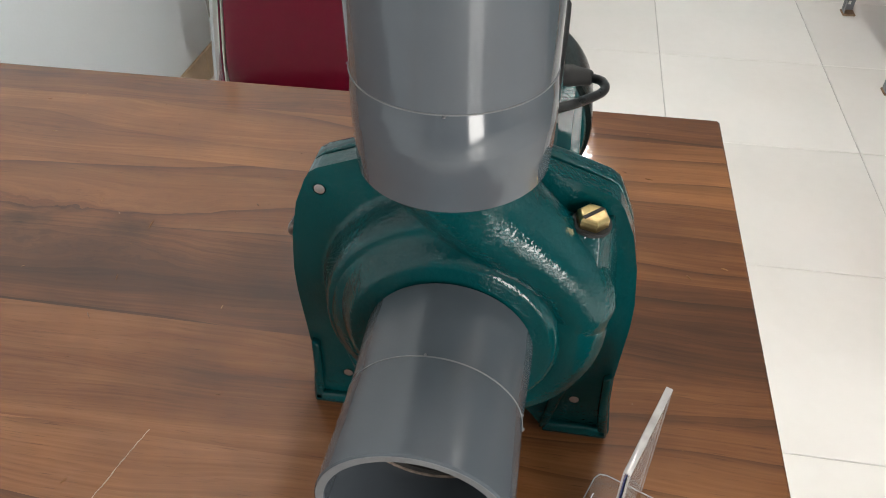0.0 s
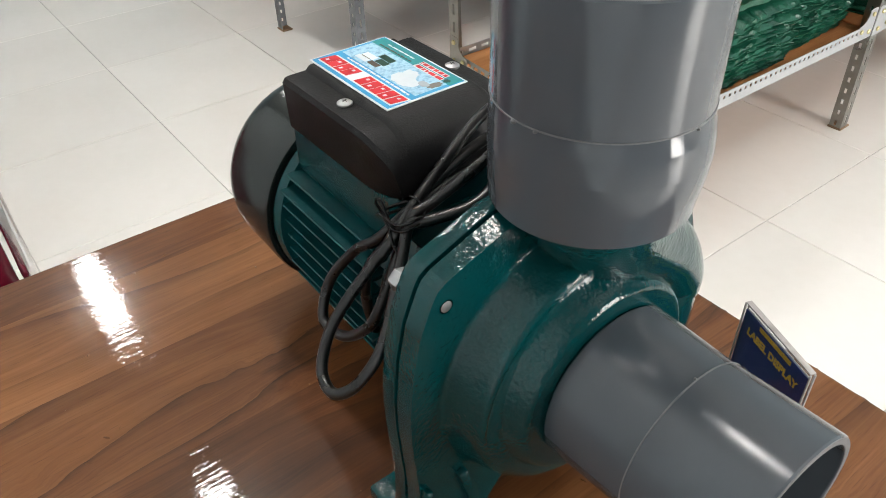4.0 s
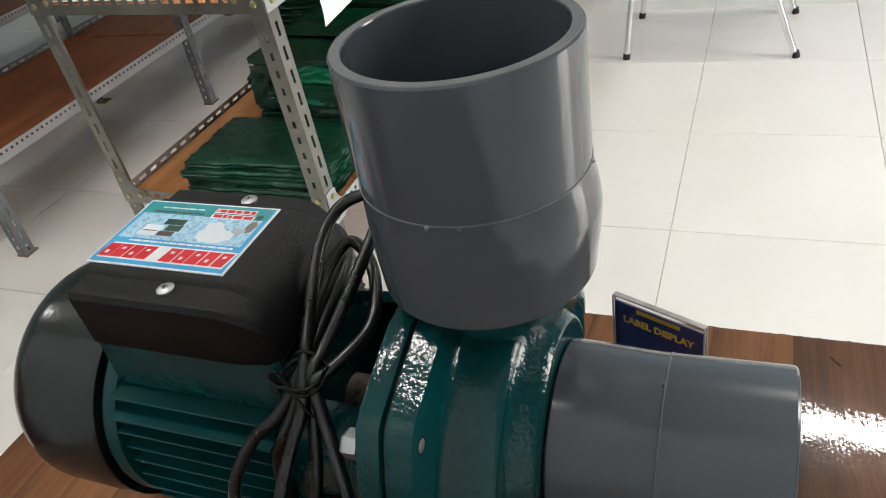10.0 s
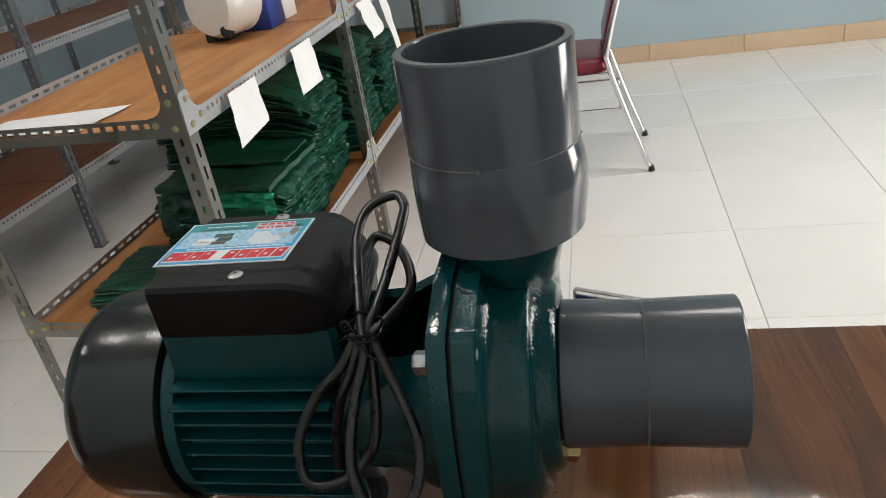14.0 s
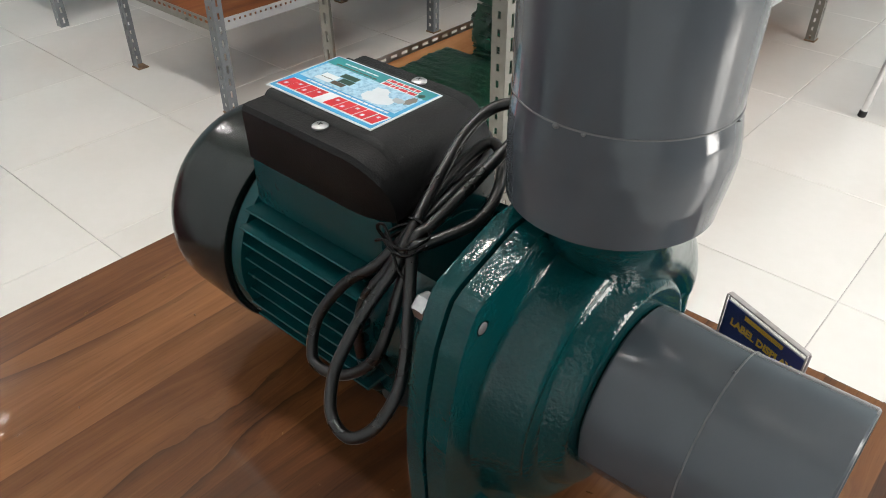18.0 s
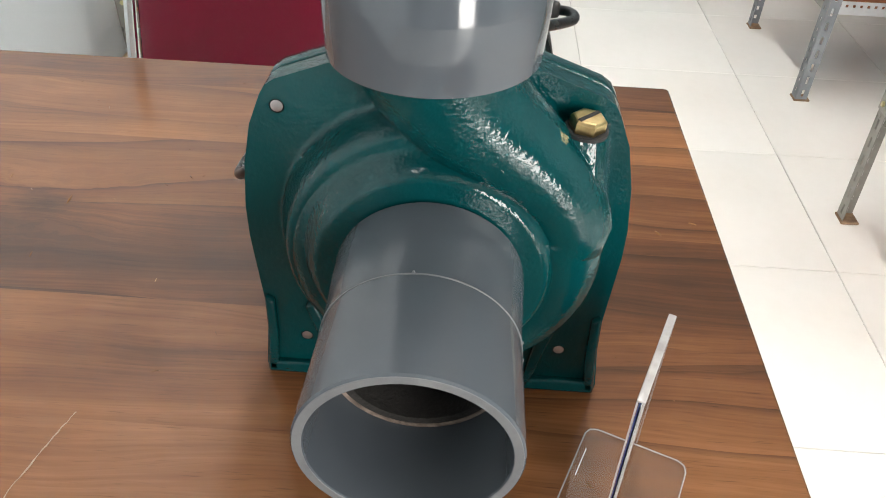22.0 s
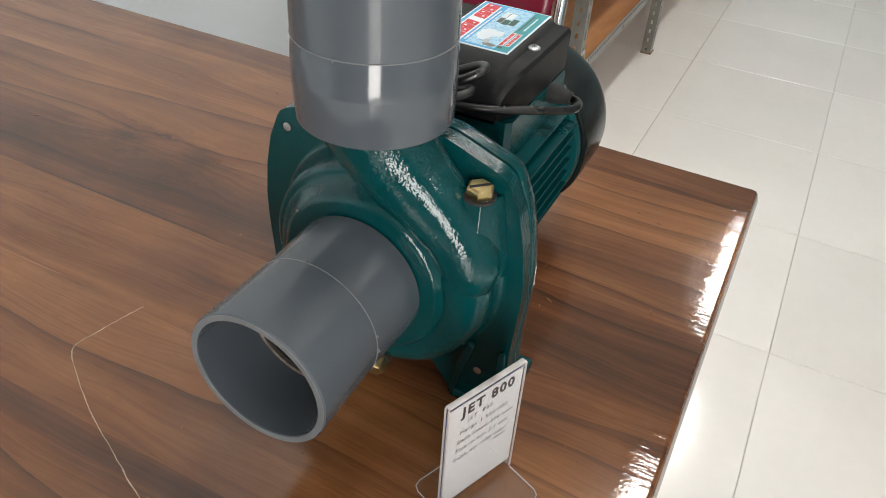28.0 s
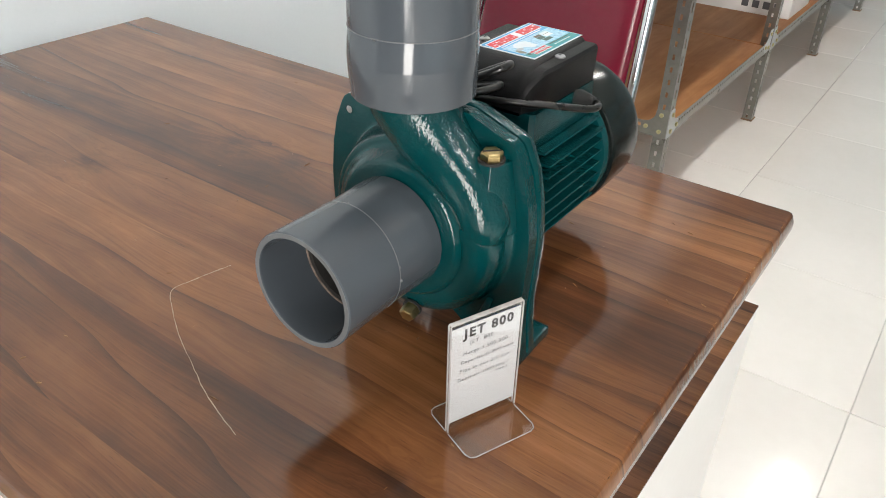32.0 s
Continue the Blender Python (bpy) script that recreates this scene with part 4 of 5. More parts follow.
# grey couplings
def coupling(name, origin, axis, prof_out, r_in, seam_at, seam_r, length, label, mat, bulge=0.0):
    """A moulded socket; bulge swells its lower half towards the front, where the thread under it sits out of true."""
    o = Vector(origin)

    def swell(bm):
        for v in bm.verts:
            d = v.co - o
            if bulge and 0.0 < d.z < seam_at:
                out = Vector((d.x, d.y, 0)).normalized()
                v.co += out * (bulge * max(0.0, -out.y * 0.92 + out.x * 0.38) ** 1.5 * math.sin(math.pi * (d.z / seam_at) ** 1.2) ** 1.3)
        return bm
    bm = B()
    # close loops beside each step keep the long walls straight
    firm = []
    for (d0, r0), (d1, r1) in zip(prof_out, prof_out[1:]):
        firm.append((d0, r0))
        n = max(1, int((d1 - d0) / 0.004))
        if n > 1:
            inside = [d0 + 0.0004] + [d0 + (d1 - d0) * k / n for k in range(1, n)] + [d1 - 0.0004]
            firm += [(d, r0 + (r1 - r0) * (d - d0) / (d1 - d0)) for d in inside]
    firm.append(prof_out[-1])
    inner = [(length, r_in + 0.0002), (length - 0.0006, r_in - 0.0001), (0.75 * length, r_in - 0.0006), (0.45 * length, r_in - 0.0010), (0.0, r_in - 0.0010)]
    bm_revolve(bm, origin, axis, firm + inner, 96, closed=True)
    ob = part(name, swell(bm), mat, PUMP, label, 25)
    bm = B()
    bm_revolve(bm, origin, axis, [(seam_at - 0.0006, seam_r - 0.0003), (seam_at - 0.0003, seam_r + 0.0004), (seam_at + 0.0003, seam_r + 0.0004), (seam_at + 0.0006, seam_r - 0.0003)], 96, closed=True)
    part("moulding_seam", bm, M_PVC_IN, ob, "thin raised moulding line", 60)
    bm = B()
    ro = prof_out[-1][1]
    bm_revolve(bm, origin, axis, [(length - 0.0002, ro), (length + 0.0003, ro - 0.0003), (length + 0.0003, r_in + 0.0006), (length - 0.0002, r_in + 0.0002)], 96, closed=True)
    part("cut_rim", bm, M_PVC_IN, ob, "paler scuffed cut rim", 45)
    # flash nibs left on the moulding line
    w = Vector(axis).normalized()
    u = w.orthogonal().normalized()
    for a, size in ((2.30, 0.0011), (2.55, 0.0007), (4.0, 0.0006)):
        bm = B()
        out = u * math.cos(a) + w.cross(u) * math.sin(a)
        c = o + w * (seam_at - 0.0008) + out * seam_r
        bm_revolve(bm, c - out * 0.0006, out, [(0.0, size * 1.5), (0.0010, size * 1.2), (0.0014 + size * 0.5, size * 0.5)], 8)
        part("flash_nib", bm, M_PVC_IN, ob, "", 40)
    return ob


coupling("inlet_coupling", (0, -0.0335, AZ), (0, -1, 0), [(0.0, 0.0458), (0.001, 0.0466), (0.012, 0.0464), (0.040, 0.0452), (0.0490, 0.0449), (0.0497, 0.0452), (0.075, 0.0457), (0.1040, 0.0462), (0.1050, 0.0455)], 0.0412, 0.0494, 0.0451, 0.105, "grey plastic pipe coupling on the inlet", M_PVC_DULL)
coupling("outlet_coupling", (OUT[0], OUT[1], 0.2235), (0, 0, 1), [(0.0, 0.0455), (0.0008, 0.0468), (0.015, 0.0474), (0.030, 0.0477), (0.042, 0.0473), (0.0500, 0.0467), (0.0508, 0.0470), (0.0700, 0.0470), (0.1032, 0.0472), (0.1040, 0.0466)], 0.0420, 0.0505, 0.0469, 0.104, "grey plastic pipe coupling standing on the outlet", M_PVC, 0.0024)
bm = B()
bm_revolve(bm, (0, -0.093, AZ), (0, 1, 0), [(0.0, 0.0345), (0.0, 0.0395), (0.0010, 0.0402), (0.095, 0.0402), (0.095, 0.0330), (0.030, 0.0330)], 48, closed=True)
part("inlet_stub", bm, M_IRON, PUMP, "rough dark cast iron inlet stub", 45)
bm = B()
bm_revolve(bm, (0, -0.0936, AZ), (0, 1, 0), [(0.0, 0.0386), (0.0, 0.0400), (0.0008, 0.0403), (0.0008, 0.0382)], 48, closed=True)
part("stub_lip", bm, M_RUST, PUMP, "pale scuffed lip of the iron stub", 45)
bm = B()
bm_revolve(bm, (0, -0.010, AZ), (0, 1, 0), [(0.0, 0.012), (0.004, 0.033), (0.006, 0.033)], 32)
part("impeller_eye", bm, M_IRON, PUMP, "dark iron impeller eye", 40)
# blue sticker on the rear of the outlet coupling
bm = B()
pts = []
for z in (0.285, 0.315):
    pts.append([(OUT[0] + 0.0474 * math.cos(radians(a)), OUT[1] + 0.0474 * math.sin(radians(a)), z) for a in range(106, 124, 3)] + [(OUT[0] + 0.0468 * math.cos(radians(a)), OUT[1] + 0.0468 * math.sin(radians(a)), z) for a in range(121, 105, -3)])
bm_loft(bm, pts)
part("maker_sticker", bm, plain("sticker_blue", (0.055, 0.065, 0.10), 0.4), PUMP, "small dull blue sticker", 0)


# power cable: boot, lead, bundled loops, tie and plug
def build_cable():
    r = 0.0032
    bm = B()
    bm_revolve(bm, (0.0465, 0.1690, 0.1760), (1, -0.15, 0.05), [(0, 0.0075), (0.006, 0.0080), (0.010, 0.0068), (0.020, 0.0050), (0.021, 0.0036)], 16)
    boot = part("cable_boot", bm, M_RUBBER, PUMP, "black rubber cable boot", 40)
    tie = Vector((-0.053, 0.071, 0.1834))
    lead = [(0.0660, 0.1662, 0.1768), (0.0725, 0.1620, 0.1775), (0.0755, 0.1530, 0.1785), (0.0735, 0.1420, 0.1800), (0.0650, 0.1240, 0.1850), (0.0510, 0.1030, 0.1905), (0.0240, 0.0840, 0.1925), (-0.015, 0.0790, 0.1900), (-0.046, 0.0760, 0.1850)]
    low_rear = [(-0.061, 0.0866, 0.1666), (-0.0681, 0.1023, 0.1518), (-0.0792, 0.1146, 0.1285), (-0.0884, 0.1123, 0.1091), (-0.0905, 0.1021, 0.1047), (-0.0879, 0.0845, 0.1102), (-0.0811, 0.0708, 0.1244), (-0.0732, 0.0673, 0.141), (-0.0617, 0.0677, 0.1652), (-0.0500, 0.0690, 0.1860)]
    high = [(-0.0398, 0.0669, 0.1905), (-0.0166, 0.0627, 0.2029), (0.0166, 0.0582, 0.2207), (0.0268, 0.0583, 0.2262), (0.0341, 0.0656, 0.2301), (0.0266, 0.081, 0.226), (0.0075, 0.0857, 0.2158), (-0.0250, 0.0800, 0.1980), (-0.0480, 0.0740, 0.1860)]
    low_front = [(-0.0625, 0.0704, 0.1753), (-0.0753, 0.0748, 0.1596), (-0.0912, 0.0768, 0.1426), (-0.1044, 0.0749, 0.1285), (-0.1157, 0.0652, 0.1164), (-0.1182, 0.0502, 0.1138), (-0.1108, 0.0401, 0.1217), (-0.0978, 0.0375, 0.1355), (-0.0869, 0.0419, 0.1472), (-0.0753, 0.0503, 0.1596), (-0.0625, 0.0604, 0.1733), (-0.0540, 0.0660, 0.1840)]
    mid = [(-0.0479, 0.0604, 0.1871), (-0.0257, 0.0500, 0.1925), (-0.007, 0.0521, 0.1987), (0.0127, 0.0635, 0.2052), (0.0211, 0.0784, 0.208), (0.0005, 0.0830, 0.2012), (-0.0280, 0.0790, 0.1930), (-0.0510, 0.0740, 0.1830)]
    tail = [(-0.0600, 0.0800, 0.1660), (-0.0670, 0.0888, 0.1486), (-0.0665, 0.0972, 0.1210), (-0.0580, 0.1056, 0.0847), (-0.0430, 0.1133, 0.0477), (-0.0300, 0.1160, 0.0360)]
    runs = [lead + low_rear + high + low_front + mid + tail]
    for pts in runs:
        bm = B()
        bm_tube(bm, smooth_path(pts, 7), r, 12)
        part("cable", bm, M_CABLE, PUMP, "black rubber mains lead in tied loops", 60)
    # thin wire tie wound twice with crossed ends
    bm = B()
    c = tie
    loop = [c + Vector((0.0105 * math.cos(a), 0.0115 * math.sin(a), 0.0012 * math.sin(3 * a) + 0.0006 * a)) for a in [i * 0.3 for i in range(45)]]
    bm_tube(bm, loop, 0.0009, 6)
    part("wire_tie", bm, M_BLACK, PUMP, "black wire tie", 60)
    for q in ([(-0.061, 0.068, 0.182), (-0.064, 0.075, 0.190), (-0.063, 0.083, 0.186)], [(-0.061, 0.074, 0.182), (-0.0645, 0.066, 0.176), (-0.064, 0.060, 0.171)], [(-0.061, 0.072, 0.184), (-0.065, 0.079, 0.196), (-0.064, 0.076, 0.199), (-0.063, 0.072, 0.190)]):
        bm = B()
        bm_tube(bm, smooth_path(q, 5), 0.0009, 6)
        part("tie_end", bm, M_BLACK, PUMP, "", 60)
    bm = B()
    bm_revolve(bm, (-0.030, 0.1160, 0.0380), (0.75, -0.30, -0.58), [(0, 0.0042), (0.004, 0.0055), (0.006, 0.012), (0.012, 0.0135), (0.013, 0.0110), (0.016, 0.0110), (0.017, 0.0140), (0.026, 0.0135), (0.027, 0.012)], 20)
    part("plug", bm, M_RUBBER, PUMP, "black round two-pin plug", 40)


build_cable()


# ---------- price stand ----------
def acrylic():
    m = bpy.data.materials.new("clear_acrylic")
    m.use_nodes = True
    nt = m.node_tree
    clear, gloss, mix, edge_on, steep, share = (nt.nodes.new("ShaderNode" + k) for k in ("BsdfTransparent", "BsdfGlossy", "MixShader", "LayerWeight", "Math", "Math"))
    clear.inputs[0].default_value, gloss.inputs["Roughness"].default_value = (0.965, 0.965, 0.96, 1), 0.03
    steep.operation, share.operation = "POWER", "MULTIPLY_ADD"
    steep.inputs[1].default_value, share.inputs[1].default_value, share.inputs[2].default_value = 4.0, 0.7, 0.07
    nt.links.new(edge_on.outputs["Facing"], steep.inputs[0])
    nt.links.new(steep.outputs[0], share.inputs[0])
    nt.links.new(share.outputs[0], mix.inputs[0])
    nt.links.new(clear.outputs[0], mix.inputs[1])
    nt.links.new(gloss.outputs[0], mix.inputs[2])
    nt.links.new(mix.outputs[0], nt.nodes["Material Output"].inputs[0])
    return m


# pale colour that imitates the light gathered in clear acrylic edges
M_ACRYL_EDGE = material("acrylic_edge_glint_pale", (0.46, 0.44, 0.43), (0.28, 0.26, 0.25), 0.12, 0, 60, 300, 0.05)
M_ACRYL = acrylic()


def build_stand():
    a = math.degrees(math.atan2(0.0575, 0.0235))
    st = thing("price_stand", pose(0.0800, 0.2500, OZ, 0, 0, a), "clear acrylic price stand holding a handwritten white card", "sign stand")
    w, h = 0.031, 0.104
    # base lobes, local x along the card, local y away from the written side
    for lo, hi, r in ((-0.0315, -0.002, 0.006), (0.002, 0.0275, 0.006)):
        bm = B()
        bm_box(bm, -w, w, lo, hi, 0.0002, 0.0024)
        bm.normal_update()
        far = lo if lo < 0 and abs(lo) > abs(hi) else hi
        es = [e for e in bm.edges if abs(e.verts[0].co.z - e.verts[1].co.z) > 0.001 and abs(e.verts[0].co.y - far) < 1e-5 and abs(e.verts[1].co.y - far) < 1e-5]
        bmesh.ops.bevel(bm, geom=es, offset=r, segments=5, profile=0.5, affect="EDGES")
        lobe = part("base_lobe", bm, M_ACRYL, st, "clear acrylic base", 30)
        lobe.visible_shadow = False
        near = hi if far == lo else lo
        sg = 1 if far > near else -1
        rim = [(-w, near, 0.0013), (-w, far - sg * r, 0.0013), (-w + r * 0.3, far - sg * r * 0.3, 0.0013), (-w + r, far, 0.0013), (w - r, far, 0.0013), (w - r * 0.3, far - sg * r * 0.3, 0.0013), (w, far - sg * r, 0.0013), (w, near, 0.0013)]
        bm = B()
        bm_tube(bm, rim, 0.00045, 8)
        part("edge_glint_line", bm, M_ACRYL_EDGE, lobe, "thin pale line for the light caught in the acrylic edge", 60)
    for y in (-0.0020, 0.0008):
        bm = B()
        bm_box(bm, -w, w, y, y + 0.0012, 0.0026, h)
        bevelled(bm, 0.0003, 1)
        part("sleeve_wall", bm, M_ACRYL, st, "clear acrylic sleeve", 30).visible_shadow = False
    bm = B()
    bm_box(bm, -w, w, -0.0020, 0.0020, h, h + 0.0012)
    bevelled(bm, 0.0005, 2)
    part("sleeve_top", bm, M_ACRYL_EDGE, st, "", 30).visible_shadow = False
    bm = B()
    bm_box(bm, -w + 0.0012, w - 0.0012, -0.00072, -0.00030, 0.0105, h - 0.004)
    card = None
    for s in (-1, 1):
        for y0, y1 in ((-0.0019, -0.0010), (0.0010, 0.0019)):
            eb = B()
            bm_box(eb, s * w - 0.0005, s * w + 0.0005, y0, y1, 0.0026, h)
            part("sleeve_edge", eb, M_ACRYL_EDGE, st, "acrylic edge made pale for the light it catches", 0)
    card = part("price_card", bm, material("white_card", (0.62, 0.63, 0.65), (0.58, 0.59, 0.61), 0.7, 0, 12, 200, 0.05), st, "white card with handwriting", 0)
    bm = B()
    bm_box(bm, -w + 0.0006, w - 0.0006, 0.00025, 0.00065, 0.0115, h - 0.0045)
    back = part("insert_card", bm, plain("navy_card", (0.035, 0.060, 0.240), 0.4), st, "dark navy printed insert", 0)
    ink, faint = plain("black_ink", (0.02, 0.02, 0.022), 0.6), plain("grey_ink", (0.11, 0.11, 0.12), 0.6)
    up = Matrix.Rotation(radians(90), 4, "X")
    rows = (("JET 800", 0.0112, 0.0925, 0.0010, ink, 0.002), ("JET  800", 0.0050, 0.0832, 0.0, faint, -0.004), ("Harga 1.500.000", 0.0050, 0.0745, 0.0, faint, 0.0), ("Daya listrik 800 watt", 0.0046, 0.0665, 0.0, faint, 0.002), ("Pipa in out 2.5 dim", 0.0048, 0.0585, 0.0, faint, 0.0), ("Debit air 1000 liter/", 0.0046, 0.0505, 0.0, faint, -0.001), ("menit", 0.0042, 0.0462, 0.0, faint, 0.016))
    for text, size, z, bold, m, dx in rows:
        placed("writing", text_mesh(text, size, m, "writing", bold * 0.40 - 0.00004, spread=1.22 if bold else 1.18), card, Matrix.Translation((dx, -0.00080, z)) @ up, "handwritten ink line")
    gold = plain("yellow_print", (0.75, 0.50, 0.06), 0.5)
    turn = Matrix.Rotation(radians(180), 4, "Z") @ up
    placed("printed_words", text_mesh("LABEL DISPLAY", 0.0072, gold, "printed_words", 0.0003), back, Matrix.Translation((0, 0.00078, 0.087)) @ turn, "yellow printed words")
    for z, wd in ((0.0965, 0.030), (0.060, 0.036), (0.052, 0.028)):
        me = mesh_of(box_bm(-wd / 2, wd / 2, 0.0004, 0.0008, -0.0016, 0.0016), "print_bar", gold if z > 0.07 else plain("pale_print", (0.35, 0.38, 0.5), 0.5), 0)
        placed("print_bar", me, back, Matrix.Translation((0, 0, z)))
    me = mesh_of(box_bm(-0.010, 0.010, -0.0003, 0.0003, 0, 0.0001), "etched_mark", M_PAPER, 0)
    placed("etched_mark", me, st, Matrix.Translation((0.004, 0.0235, 0.0026)), "small etched white mark")


build_stand()


# ---------- chairs ----------
def build_chair(m, label):
    """Faces +y in its own frame; the base of the rear legs is near y = 0."""
    ch = thing("banquet_chair", m, label, "chair", "red banquet chairs")
    w = 0.205
    for s in (-1, 1):
        rear = [(s * w, -0.02, 0.0), (s * w, 0.06, 0.22), (s * w, 0.125, 0.43), (s * w, 0.125, 0.50), (s * w * 0.97, 0.075, 0.70), (s * w * 0.92, 0.03, 0.90), (s * w * 0.86, 0.015, 0.955), (s * w * 0.70, 0.010, 0.985)]
        bm = B()
        bm_tube(bm, smooth_path(rear, 6), 0.011, 14)
        leg = part("rear_post", bm, M_CHROME, ch, "chromed tube leg and back post", 60)
        bm = B()
        bm_cyl(bm, (s * w, -0.0215, 0.0), (s * w, -0.0165, 0.022), 0.0135, 0.013, 14)
        part("foot_cap", bm, M_RUBBER, leg, "black rubber foot", 40)
        bm = B()
        bm_tube(bm, smooth_path([(s * w, 0.13, 0.395), (s * w, 0.40, 0.39), (s * w, 0.485, 0.385), (s * w, 0.51, 0.36), (s * w, 0.535, 0.20), (s * w, 0.555, 0.0)], 6), 0.011, 14)
        leg = part("front_leg", bm, M_CHROME, ch, "chromed tube leg", 60)
        bm = B()
        bm_cyl(bm, (s * w, 0.556, 0.0), (s * w, 0.553, 0.022), 0.0135, 0.013, 14)
        part("foot_cap", bm, M_RUBBER, leg, "black rubber foot", 40)
        bm = B()
        bm_tube(bm, [(s * w, 0.075, 0.26), (s * w, 0.53, 0.26)], 0.007, 10)
        part("side_stretcher", bm, M_CHROME, ch, "", 60)
    bm = B()
    bm_tube(bm, [(-w * 0.70, 0.010, 0.985), (0, 0.006, 0.992), (w * 0.70, 0.010, 0.985)], 0.011, 14)
    part("top_rail", bm, M_CHROME, ch, "chromed top rail", 60)
    for y, z in ((0.085, 0.26), (0.53, 0.26)):
        bm = B()
        bm_tube(bm, [(-w, y, z), (w, y, z)], 0.007, 10)
        part("cross_stretcher", bm, M_CHROME, ch, "", 60)
    # padded back: curved cushion between the posts
    bm = B()
    rings = []
    for k in range(15):
        t = k / 14
        z = 0.430 + 0.545 * t
        yc = 0.128 - 0.25 * (z - 0.50) if z > 0.50 else 0.128
        half = (w - 0.016) * (1.0 - 0.06 * t) * (1.0 if t < 0.82 else math.sqrt(max(0.05, 1 - ((t - 0.82) / 0.20) ** 2)) * 0.25 + 0.75)
        th = 0.020 * math.sqrt(max(0.10, 1 - (2 * t - 1) ** 6))
        row = []
        for i in range(28):
            a = 2 * math.pi * i / 28
            cx = math.copysign(abs(math.cos(a)) ** 0.35, math.cos(a)) * half
            cy = math.copysign(abs(math.sin(a)) ** 0.8, math.sin(a)) * th
            row.append((cx, yc + cy, z))
        rings.append(row)
    bm_loft(bm, rings)
    part("backrest", bm, M_RED, ch, "dark red glossy vinyl padded back", 70)
    bm = B()
    rings = []
    for k, (z, sft) in enumerate(((0.398, 0.010), (0.406, 0.0), (0.432, 0.0), (0.446, 0.010), (0.453, 0.035), (0.456, 0.09))):
        x1, y0, y1 = w - 0.004 - sft, 0.115 + sft, 0.535 - sft
        rings.append([(math.copysign(abs(math.cos(2 * math.pi * i / 36)) ** 0.3, math.cos(2 * math.pi * i / 36)) * x1, (y0 + y1) / 2 + math.copysign(abs(math.sin(2 * math.pi * i / 36)) ** 0.3, math.sin(2 * math.pi * i / 36)) * (y1 - y0) / 2, z) for i in range(36)])
    bm_loft(bm, rings)
    part("seat", bm, M_RED, ch, "dark red vinyl padded seat", 70)
    return ch


NEAR_CHAIR = build_chair(pose(-0.425, 1.36, 0, 0, 0, 176), "dark red vinyl banquet chair with chrome frame behind the desk")
ch2 = copy_thing(NEAR_CHAIR, pose(2.648, 0.098, 0, 0, 0, 0))
tagged(ch2, "dark red vinyl banquet chair with chrome frame beside shelves")


# ---------- slotted-angle shelf racks ----------
ZB = (0.345, 0.825)          # upper edges of the beams of the rack with the bags
SUNK = 0.023                 # the boards lie this much below them


def slotted_strip(bm, length, width, pitch, slot, margin, place):
    """A flat flange with a row of through slots: place maps (along, across, thick) to a point."""
    t = 0.0022

    def bx(a0, a1, c0, c1):
        v = [bm.verts.new(place(a, c, h)) for a in (a0, a1) for c in (c0, c1) for h in (0, t)]
        for f in ((0, 1, 3, 2), (4, 6, 7, 5), (0, 4, 5, 1), (2, 3, 7, 6), (0, 2, 6, 4), (1, 5, 7, 3)):
            bm.faces.new([v[i] for i in f])
    bx(0, length, 0, margin)
    bx(0, length, width - margin, width)
    n = int(length / pitch)
    off = (length - n * pitch) / 2
    edge = 0.0
    for i in range(n + 1):
        stop = off + i * pitch + (pitch - slot) / 2 if i < n else length
        start = edge
        bx(start, stop if i < n else length, margin, width - margin)
        edge = off + i * pitch + (pitch + slot) / 2 if i < n else length


def angle_mesh(name, length, w1, w2, pitch, slot, m1, mat, upright):
    bm = B()
    if upright:      # corner at the origin, flanges along +x and +y, length along z
        slotted_strip(bm, length, w1, pitch, slot, m1, lambda a, c, h: (c, h, a))
        slotted_strip(bm, length, w2, pitch * 0.75, slot * 0.55, m1 * 0.96, lambda a, c, h: (h, c + 0.0022, a))
    else:            # length along x, upright flange in the xz plane with its holes near the top, flat flange below towards +y
        slotted_strip(bm, length, w1 * 0.68, pitch, slot, m1, lambda a, c, h: (a, h, -c))
        bm_box(bm, 0, length, 0, 0.0022, -w1, -w1 * 0.68)
        slotted_strip(bm, length, w2, pitch, slot, 0.014, lambda a, c, h: (a, c + 0.0022, -w1 + h))
    return mesh_of(bm, name, mat, 0)


POST = angle_mesh("post", 1.55, 0.037, 0.035, 0.048, 0.028, 0.0143, M_STEEL, True)
POST_D = angle_mesh("post_dark", 1.55, 0.036, 0.036, 0.044, 0.024, 0.0140, M_STEEL_B, True)


def gusset_mesh(mat):
    """A corner plate up the post and along the beam, with a concave fillet between its arms."""
    bm = B()
    r, x0, z0 = 0.034, 0.038, 0.003
    fillet = [(x0 + r - r * math.cos(radians(11.25 * k)), z0 + r - r * math.sin(radians(11.25 * k))) for k in range(9)]
    pts = [(0.0, -0.038), (0.0, 0.042), (0.006, 0.046), (0.032, 0.046), (x0, 0.041)] + fillet + [(0.076, 0.002), (0.079, -0.005), (0.077, -0.018), (0.050, -0.038)]
    bm_prism(bm, pts, -0.0020, 0.0, "y")
    return mesh_of(bm, "gusset", mat, 0)


GUSSET, GUSSET_L = gusset_mesh(M_STEEL), gusset_mesh(M_STEEL_L)
BOLT_SPOTS = ((0.021, 0.030), (0.021, -0.020), (0.062, -0.012))


FOOT_PAD = mesh_of(box_bm(-0.004, 0.046, -0.004, 0.040, 0.0, 0.006, 0.0015, 1), "foot_pad", material("rusty_foot_steel", (0.26, 0.17, 0.10), (0.12, 0.07, 0.04), 0.8, 0, 40, 200, 0.2), 0)


